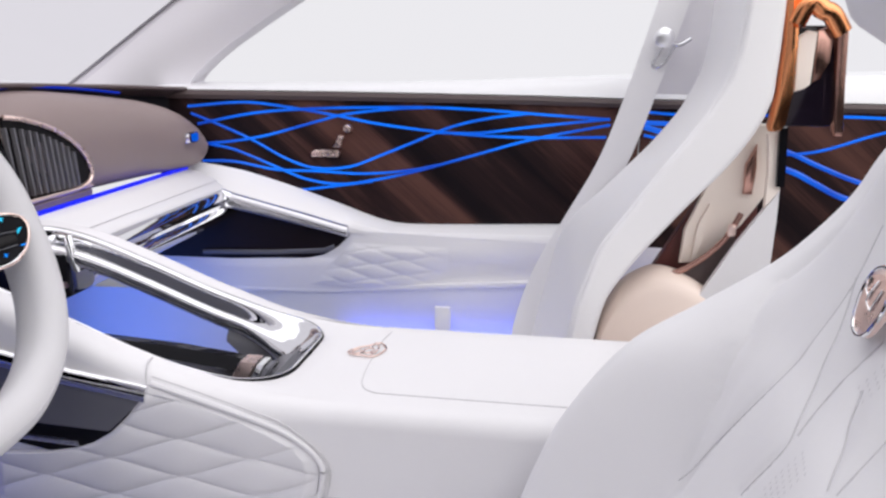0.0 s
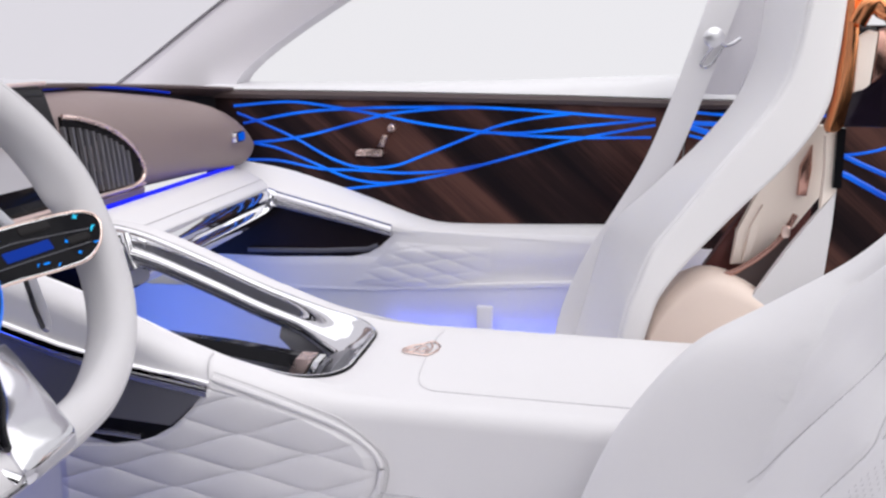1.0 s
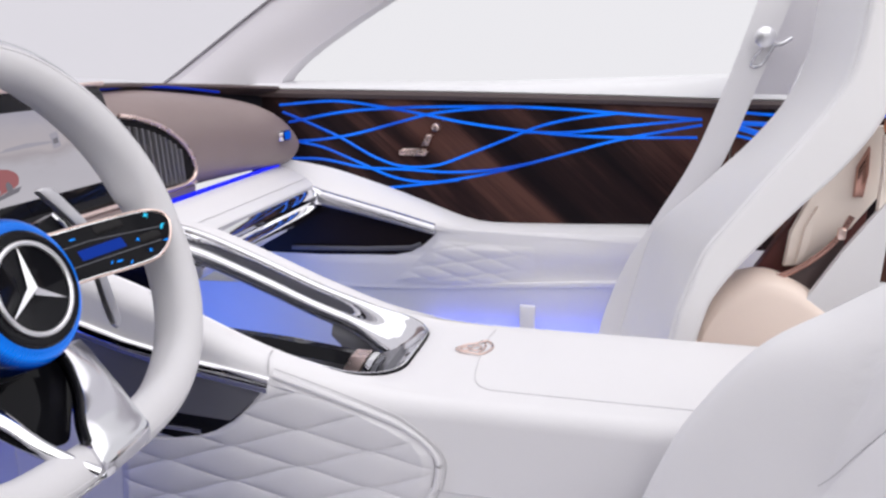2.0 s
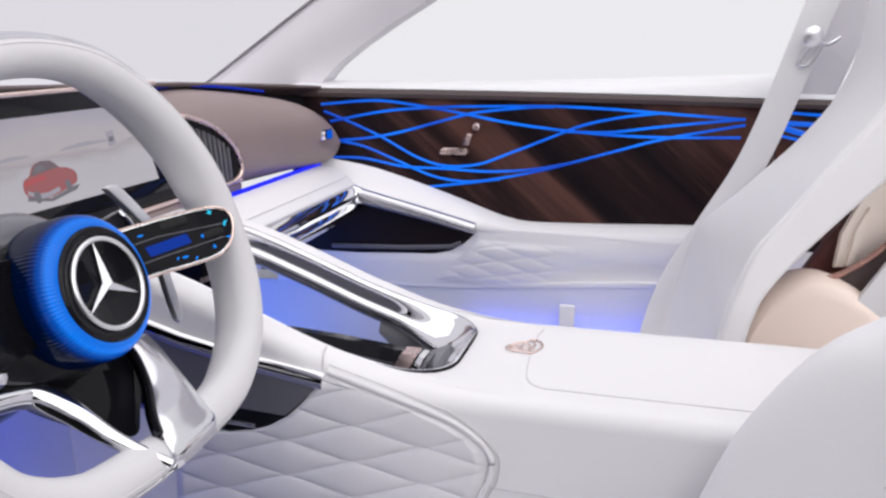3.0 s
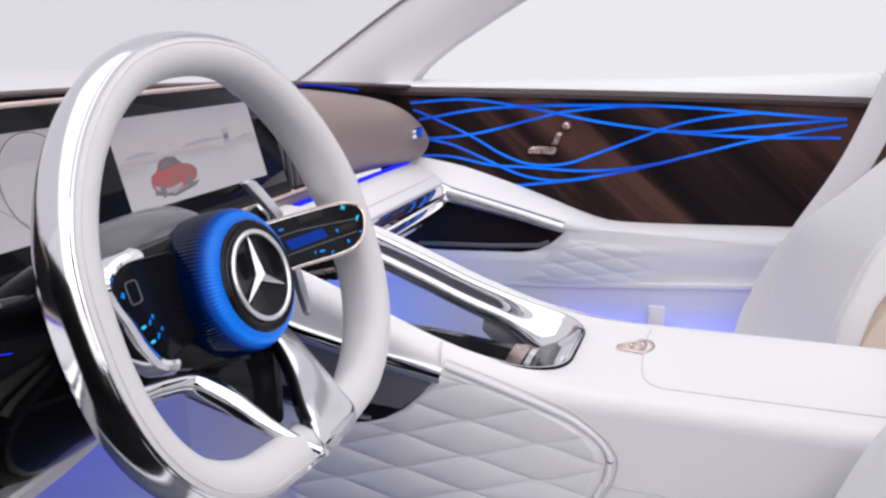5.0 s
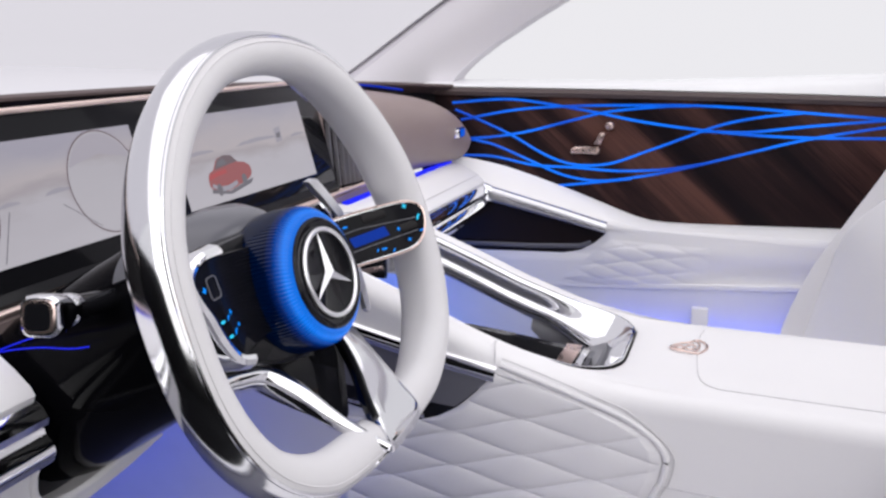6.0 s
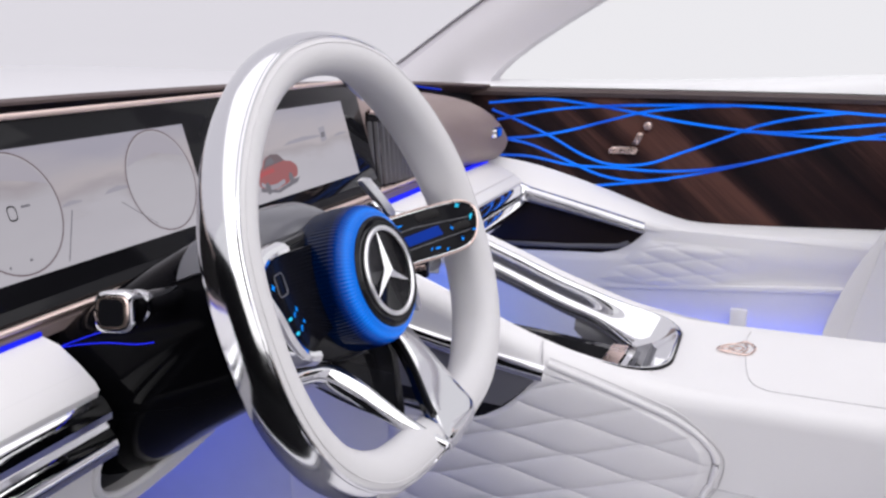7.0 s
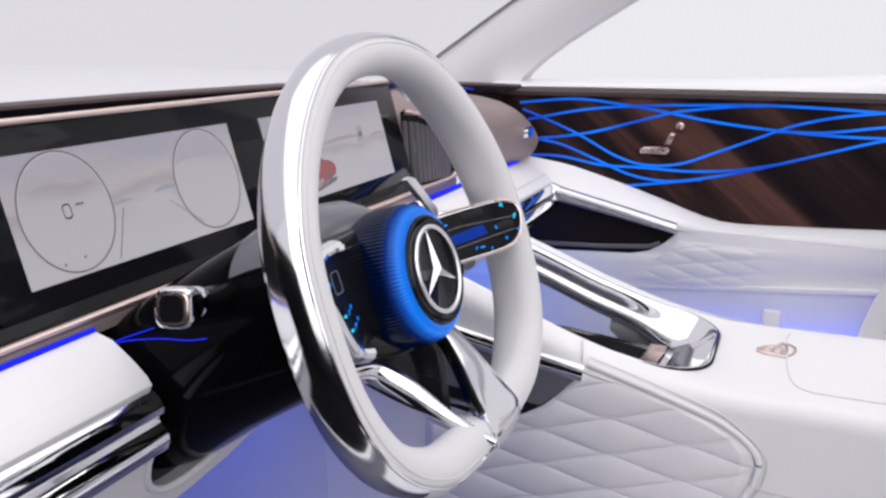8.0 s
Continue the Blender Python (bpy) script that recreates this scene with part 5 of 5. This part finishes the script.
seam([(-0.259, 0.7047, 0.737), (-0.149, 0.7047, 0.734), (0.0, 0.7047, 0.727), (0.3, 0.7047, 0.715)], console, 0.0012)

# ---- driver's seat ----
driver_seat = thing("driver_seat", (0.15, 0.46, FLOOR_Z), "white quilted leather driver seat with a metal badge", "car seat", "front seats")
EDGE = [(0.70, -0.068), (0.766, -0.050), (0.830, -0.028), (0.880, -0.004), (0.945, 0.044), (0.986, 0.103), (1.030, 0.165), (1.075, 0.205), (1.109, 0.223), (1.145, 0.238), (1.25, 0.262), (1.32, 0.275)]
MID = [(0.70, 0.015), (0.766, 0.043), (0.835, 0.074), (0.955, 0.122), (1.0, 0.150), (1.056, 0.178), (1.15, 0.212), (1.25, 0.222), (1.32, 0.236)]


SEAMS = [
    [(0.081, 1.085), (0.072, 1.048), (0.071, 1.008), (0.07, 0.969), (0.103, 0.905), (0.122, 0.864)],
    [(0.074, 1.051), (0.051, 1.023), (0.037, 1.001), (0.01, 0.974), (0.003, 0.958), (0.019, 0.917)],
    [(-0.003, 1.035), (0.004, 1.014), (0.007, 0.995), (0.0, 0.971)],
    [(-0.018, 1.011), (-0.03, 0.996), (-0.045, 0.986), (-0.061, 0.971)],
    [(-0.067, 1.009), (-0.067, 0.992), (-0.07, 0.974)],
]
CREASE = [(0.6, 0.137), (0.849, 0.127), (0.885, 0.129), (0.934, 0.132), (0.978, 0.143), (1.016, 0.173), (1.12, 0.16899999999999998), (1.2, 0.16299999999999998)]
SEAMS = [[(p.x, p.y) for p in smooth_line([(a, b, 0) for a, b in line], 5)] for line in SEAMS]


def seat_front(y_rel, half, e, m):
    k = min(1.0, abs(y_rel) / half)
    s = max(0, min(1, (k - 0.48) / 0.34))
    s = s * s * (3 - 2 * s)
    x = m + (e - m) * s
    if k > 0.84:
        x += 0.075 * (1 - math.sqrt(max(0, 1 - ((k - 0.84) / 0.16) ** 2)))
    return x


def seam_gap(y, z):
    best = 1.0
    for line in SEAMS:
        for (ay, az), (by, bz) in zip(line, line[1:]):
            if min(az, bz) - 0.03 < z < max(az, bz) + 0.03:
                dy, dz = by - ay, bz - az
                t = max(0, min(1, ((y - ay) * dy + (z - az) * dz) / (dy * dy + dz * dz)))
                best = min(best, math.hypot(y - ay - dy * t, z - az - dz * t))
    return best


def seat_back(parent, yc, half, z0, z1, depth, material):
    rings = []
    nz, ny = 200, 150
    for j in range(nz + 1):
        z = z0 + (z1 - z0) * j / nz
        w = half * (1 - 0.10 * max(0, (z - 1.05) / 0.25))
        e, m = eased(EDGE, z), eased(MID, z)
        crease = blend(CREASE, z)
        ring = []
        for i in range(ny + 1):
            yr = -w + 2 * w * i / ny
            x = seat_front(yr, w, e, m)
            g = seam_gap(yr, z) if abs(yr) < 0.16 else 1.0
            x += 0.0020 * math.exp(-(g / 0.0030) ** 2) + 0.0030 * math.exp(-(g / 0.016) ** 2)
            c = abs(yr) - crease
            x += 0.012 * math.exp(-max(0, -c) / 0.012) * (1 if c < 0 else math.exp(-c / 0.004))
            ring.append(V((x, yc + yr, z)))
        for i in range(9):
            yr = w * (1 - 2 * (i + 0.5) / 9)
            ring.append(V((m + depth, yc + yr * 0.96, z)))
        rings.append(ring)
    return part("backrest", loft(rings), material, parent, "quilted white leather backrest", sharp=60)


driver_back = seat_back(driver_seat, 0.46, 0.235, 0.62, 1.20, 0.14, SEAT_WHITE)
part("cushion", block((-0.42, 0.235, 0.50), (0.06, 0.685, 0.66), 0.05, 4), WHITE, driver_seat)
part("base", block((-0.35, 0.27, FLOOR_Z), (0.10, 0.65, 0.50), 0.02), DARK, driver_seat)
part("headrest", loft([[V((x + dx * k, 0.46 + yh * q, z + dz * k)) for x, z, dx, dz in ((0.150, 1.245, 0.02, 0.02), (0.157, 1.228, 0.015, 0.02), (0.170, 1.208, 0.0, 0.02), (0.190, 1.196, -0.01, 0.02), (0.25, 1.195, -0.01, 0.01), (0.275, 1.22, -0.02, 0.0), (0.28, 1.40, -0.02, -0.01), (0.25, 1.43, -0.02, -0.02), (0.19, 1.43, 0.0, -0.02), (0.165, 1.40, 0.02, -0.01), (0.152, 1.32, 0.02, 0.0))] for yh, q, k in ((-0.125, 1, 1), (-0.118, 1, 0.4), (-0.10, 1, 0.1), (0.0, 1, 0), (0.10, 1, 0.1), (0.118, 1, 0.4), (0.125, 1, 1))]), WHITE, driver_seat, "plain white leather headrest")
part("headrest_post", tube([V((0.235, 0.42, 1.17)), V((0.225, 0.42, 1.23))], 0.007, 0.007, 10), CHROME, driver_seat, "chrome post")
part("headrest_post", tube([V((0.235, 0.50, 1.17)), V((0.225, 0.50, 1.23))], 0.007, 0.007, 10), CHROME, driver_seat, "chrome post")
for line in SEAMS:
    path = [V((seat_front(a, 0.235, eased(EDGE, b), eased(MID, b)) + 0.0046, 0.46 + a, b)) for a, b in line]
    part("stitching", tube(path, 0.0006, 0.0006, 6, up=(1, 0, 0)), SEAM, driver_back)
for cy, cz, n, m in ((-0.020, 0.956, 5, 7), (-0.025, 1.024, 4, 5)):
    bm = bmesh.new()
    for i in range(n):
        for j in range(m):
            y, z = cy + 0.0042 * (i - n / 2) - 0.0018 * j, cz + 0.0052 * (j - m / 2) + 0.001 * i
            x = seat_front(y, 0.235, eased(EDGE, z), eased(MID, z)) - 0.0002
            bm.faces.new([bm.verts.new((x + 0.35 * b, 0.46 + y + a, z + b)) for a, b in ((-0.0004, -0.0012), (0.0004, -0.0009), (0.0005, 0.0012), (-0.0003, 0.0009))])
    part("perforations", bm, SEAM, driver_back, "fine slit perforations")
bx = seat_front(0.0, 0.235, eased(EDGE, 1.056), eased(MID, 1.056))
badge_at = V((bx - 0.008, 0.462, 1.056))
lean = Euler((0, radians(-72), 0)).to_matrix()


def on_badge(u, v, w):
    return badge_at + V((0.28 * v, u, 0.96 * v)) + V((-0.96, 0, 0.28)) * w


shield = [(p.x, p.y) for p in smooth_line([(0, 0.021, 0), (0.014, 0.015, 0), (0.0175, 0.0, 0), (0.011, -0.016, 0), (0, -0.021, 0), (-0.011, -0.016, 0), (-0.0175, 0.0, 0), (-0.014, 0.015, 0)], 5, True)]
crest2 = part("badge", plate(shield, on_badge, 0.004, 0.001), ROSE, driver_back, "rose-gold curved triangular badge")
part("badge_rim", tube([on_badge(u, v, 0.004) for u, v in shield], 0.0013, 0.0013, 8, True, up=(-0.96, 0, 0.28)), CHROME, driver_back)
for k in range(-6, 7):
    u = 0.0025 * k
    hi = 0.019 * math.sqrt(1 - (u / 0.019) ** 2)
    part("badge_rib", tube([on_badge(u - 0.002, -hi * 0.9, 0.0042), on_badge(u + 0.001, hi * 0.85, 0.0042)], 0.0006, 0.0006, 5), ROSE, crest2)
for pts in (((-0.010, 0.010), (-0.006, -0.004), (0.003, -0.001), (0.001, 0.010)), ((-0.001, 0.013), (0.004, 0.002), (0.011, 0.005), (0.010, 0.012))):
    part("badge_bar", tube([on_badge(u, v, 0.0055) for u, v in pts], 0.0010, 0.0010, 6), CHROME, crest2)

# ---- passenger's seat ----
pass_seat = thing("passenger_seat", (0.1, 1.22, FLOOR_Z), "slim white passenger seat with a curved shell back", "car seat", "front seats")
NEAR_EDGE = [(0.60, -0.04), (0.826, -0.004), (0.88, 0.010), (0.936, 0.028), (0.975, 0.054), (1.04, 0.098), (1.098, 0.140), (1.14, 0.166), (1.178, 0.179), (1.248, 0.187), (1.32, 0.19)]
FAR_EDGE = [(0.60, -0.10), (0.672, -0.080), (0.80, -0.05), (0.881, -0.025), (0.95, 0.04), (1.026, 0.112), (1.060, 0.140), (1.094, 0.164), (1.14, 0.186), (1.20, 0.20), (1.32, 0.205)]
SHELL_BACK = [(0.60, -0.01), (0.828, 0.029), (0.90, 0.058), (0.985, 0.123), (1.057, 0.184), (1.119, 0.219), (1.18, 0.226), (1.247, 0.228), (1.32, 0.228)]


def seat_slab(name, y0, y1, z0, z1, lift, thick, r, material, label):
    """The seat's back as one rounded slab; thick 0 gives the full shell, else a pad on its front."""
    rings = []
    for j in range(49):
        z = z0 + (z1 - z0) * j / 48
        n, f, b = eased(NEAR_EDGE, z), eased(FAR_EDGE, z), eased(SHELL_BACK, z)
        ring = []
        marks = [i / 5 for i in range(6)]
        ys = [y0 + r * (1 - math.cos(math.pi / 2 * k)) for k in marks] + [y0 + (y1 - y0) * k / 12 for k in range(1, 12)] + [y1 - r * (1 - math.cos(math.pi / 2 * k)) for k in reversed(marks)]
        for y in ys:
            u = (y - 1.018) / 0.402
            d = min(y - y0, y1 - y)
            rim = r * (1 - math.sqrt(max(0, 1 - (1 - min(1, d / r)) ** 2)))
            ring.append(V((n + (f - n) * u + 0.014 * math.sin(math.pi * max(0, min(1, u))) + rim - lift, y, z)))
        for y in reversed(ys):
            u = (y - 1.018) / 0.402
            d = min(y - y0, y1 - y)
            rim = 0.008 * (1 - math.sqrt(max(0, 1 - (1 - min(1, d / 0.008)) ** 2)))
            bow = math.sin(math.pi * max(0, min(1, u)))
            ring.append(V(((b + (f - n) * u + 0.02 * bow - rim) if not thick else (n + (f - n) * u + 0.014 * bow + thick), y, z)))
        rings.append(ring)
    return part(name, loft(rings), material, pass_seat, label, sharp=60)


seat_slab("shell", 1.018, 1.42, 0.60, 1.32, 0.0, 0.0, 0.007, SHELL_LIT, "smooth white curved shell")
seat_slab("backrest_pad", 1.032, 1.406, 0.60, 1.30, 0.004, 0.006, 0.006, SHELL_LIT, "white leather backrest pad")
part("cushion", block((-0.30, 1.03, 0.50), (0.02, 1.42, 0.665), 0.05, 4), WHITE, pass_seat)
part("base", block((-0.35, 1.08, FLOOR_Z), (0.08, 1.36, 0.50), 0.02), DARK, pass_seat)

# belt and its tower beside the passenger's seat
belt_thing = thing("seat_belt", (0.05, 1.42, 0.80), "white seat belt webbing with a bright metal guide", "seat belt")
line = smooth_line([(-0.10, 1.40, 0.60), (-0.088, 1.40, 0.69), (-0.055, 1.405, 0.79), (-0.002, 1.42, 0.887), (0.05, 1.425, 0.985), (0.092, 1.43, 1.101), (0.142, 1.435, 1.269), (0.165, 1.436, 1.36)], 6)
part("webbing", tube(line, 0.0025, 0.026, 8, up=(1, 0, -0.5), power=0.6), WHITE, belt_thing, "wide white webbing")
part("guide", loft([[V((0.127 + r * math.cos(a), 1.405 - d, 1.208 + r * math.sin(a))) for a in [2 * math.pi * k / 24 for k in range(24)]] for r, d in ((0.012, -0.010), (0.0165, 0.0), (0.0165, 0.006), (0.013, 0.010), (0.006, 0.012))]), BRIGHT, belt_thing, "round bright metal guide")
part("guide_arm", tube(smooth_line([(0.138, 1.41, 1.200), (0.152, 1.412, 1.196), (0.170, 1.42, 1.206)], 4), 0.005, 0.004, 10), SATIN, belt_thing, "slim silver arm of the guide")
part("guide_loop", tube(smooth_line([(0.112, 1.425, 1.165), (0.128, 1.425, 1.163), (0.146, 1.425, 1.195), (0.135, 1.425, 1.200)], 5, True), 0.002, 0.002, 8, True, up=(0, 1, 0)), SATIN, belt_thing)
part("slot", tube([V((0.224, 1.262, 1.241)), V((0.228, 1.262, 1.241))], 0.007, 0.011, 14), GREY, belt_thing, "dark grey belt slot")
part("tower", loft([[V((x0 + d, y, z)) for d, y in ((-0.05, 1.47), (-0.045, 1.455), (0.05, 1.455), (0.055, 1.47), (0.055, 1.50), (-0.05, 1.50))] for x0, z in ((0.13, 1.112), (0.16, 1.20), (0.19, 1.30), (0.24, 1.45))]), PILLAR, belt_thing, "pale grey middle pillar trim")

# copper holder on the seat's back
holder = thing("copper_holder", (0.25, 1.04, 1.09), "polished copper holder with pale panel behind the passenger seat", "holder")
rings = []
for x, z, a, b in ((0.232, 1.094, 0.0060, 0.008), (0.2345, 1.10, 0.0105, 0.009), (0.240, 1.14, 0.0100, 0.009), (0.241, 1.20, 0.0085, 0.008), (0.238, 1.25, 0.0085, 0.008), (0.234, 1.30, 0.0085, 0.008)):
    rings.append([V((x + a * c, 1.036 + b * d, z)) for c, d in ((-1, -0.4), (-0.7, -0.9), (0.0, -1.0), (0.45, -0.7), (0.55, -0.2), (1.0, 0.0), (1.0, 0.9), (-1.0, 0.9))])
part("post", loft(rings), COPPER, holder, "tall fluted copper post")
rings = []
for x, z, a in ((0.307, 1.089, 0.0045), (0.306, 1.096, 0.0066), (0.302, 1.15, 0.0064), (0.298, 1.214, 0.0070)):
    rings.append([V((x + a * c, 1.038 + a * d, z)) for c, d in ((-1, -0.3), (-0.75, -0.9), (0.0, -1.0), (0.75, -0.9), (1.0, -0.3), (1.0, 0.9), (-1.0, 0.9))])
part("post", loft(rings), ROSE_BROWN, holder, "slim rose-brown post")
part("bridge", tube(smooth_line([(0.244, 1.036, 1.222), (0.252, 1.034, 1.240), (0.262, 1.034, 1.246), (0.272, 1.034, 1.238), (0.284, 1.036, 1.232), (0.298, 1.04, 1.212)], 8), 0.0115, 0.012, 24, up=(0, 1, 0), power=0.8), COPPER, holder, "polished copper bridge")
part("panel", plate([(0.250, 1.206), (0.262, 1.214), (0.272, 1.212), (0.270, 1.150), (0.264, 1.145), (0.252, 1.141)], lambda u, v, w: V((u, 1.052 - w, v)), 0.012, 0.003), CREAM, holder, "pale leather panel")
part("panel", plate([(0.273, 1.214), (0.284, 1.218), (0.292, 1.204), (0.290, 1.175), (0.280, 1.156), (0.273, 1.152)], lambda u, v, w: V((u, 1.052 - w, v)), 0.008, 0.003), ROSE_BROWN, holder, "rose-brown side panel")
part("backing", block((0.248, 1.054, 1.098), (0.308, 1.066, 1.220), 0.003), NIGHT, holder, "dark glossy backing")
part("side_rail", loft([[V((x + d, y, z)) for d, y in ((-0.005, 1.06), (0.005, 1.06), (0.005, 1.07), (-0.005, 1.07))] for x, z in ((0.250, 1.096), (0.253, 1.02))]), GLOSS, holder)

# cream rear seat parts seen between the front seats
rear_seat = thing("rear_seat", (0.45, 1.25, FLOOR_Z), "cream leather rear seat behind the passenger seat", "car seat")
profile = smooth_line([(0.02, 0.0, 0), (0.025, 0.16, 0), (0.05, 0.245, 0), (0.10, 0.294, 0), (0.15, 0.288, 0), (0.20, 0.255, 0), (0.26, 0.21, 0), (0.27, 0.0, 0)], 5)
part("cushion", loft([[V((p.x + (1 - k) * 0.5 * (0.13 - p.x), y, 0.60 + p.y * k)) for p in profile] for y, k in ((1.068, 0.90), (1.070, 0.945), (1.076, 0.972), (1.088, 0.99), (1.11, 0.992), (1.16, 0.955), (1.24, 0.87), (1.35, 0.75))]), PEACH, rear_seat, "pale peach leather cushion")


def flat_panel(name, outline, y, thick, material, label="", bevel=0.003):
    part(name, plate(outline, lambda u, v, w: V((u, y + thick - w, v)), thick, bevel), material, rear_seat, label)


flat_panel("inner_panel", [(0.095, 0.86), (0.160, 0.975), (0.225, 1.07), (0.245, 1.07), (0.245, 0.80), (0.10, 0.80)], 1.140, 0.02, MAROON, "dark maroon inner panel")
flat_panel("side_panel", [(0.142, 0.897), (0.146, 0.945), (0.170, 1.005), (0.205, 1.065), (0.232, 1.094), (0.247, 1.094), (0.250, 1.0), (0.221, 0.955), (0.168, 0.899)], 1.118, 0.012, CREAM, "cream leather side panel")
flat_panel("tan_bar", [(0.218, 1.040), (0.230, 1.068), (0.232, 1.035), (0.229, 1.000), (0.218, 1.000)], 1.108, 0.012, ROSE_BROWN, "narrow bronze trim bar")
flat_panel("fold", [(0.156, 0.902), (0.163, 0.955), (0.176, 0.985), (0.172, 0.940), (0.163, 0.902)], 1.112, 0.008, CREAM, "folded edge of the side panel")
flat_panel("post_cover", [(0.234, 1.086), (0.249, 1.092), (0.255, 1.014), (0.238, 0.99), (0.238, 1.04)], 1.068, 0.012, CREAM, "cream leather post cover")
part("clasp", tube(smooth_line([(0.127, 1.09, 0.887), (0.150, 1.09, 0.899), (0.175, 1.09, 0.918), (0.198, 1.09, 0.944), (0.214, 1.09, 0.978)], 5), 0.0025, 0.0042, 10), ROSE_BROWN, rear_seat, "bronze clasp strap")
part("clasp_buckle", block((0.198, 1.083, 0.946), (0.209, 1.093, 0.963), 0.004), ROSE, rear_seat, "pale bronze buckle")
flat_panel("dark_back", [(0.133, 0.883), (0.160, 0.900), (0.210, 0.951), (0.215, 0.92), (0.20, 0.80), (0.13, 0.80)], 1.100, 0.006, BROWN, "dark brown lower back")
flat_panel("white_flank", [(0.150, 0.80), (0.163, 0.86), (0.204, 0.934), (0.256, 1.015), (0.256, 0.97), (0.250, 0.80)], 1.072, 0.010, WHITE, "white flank trim")
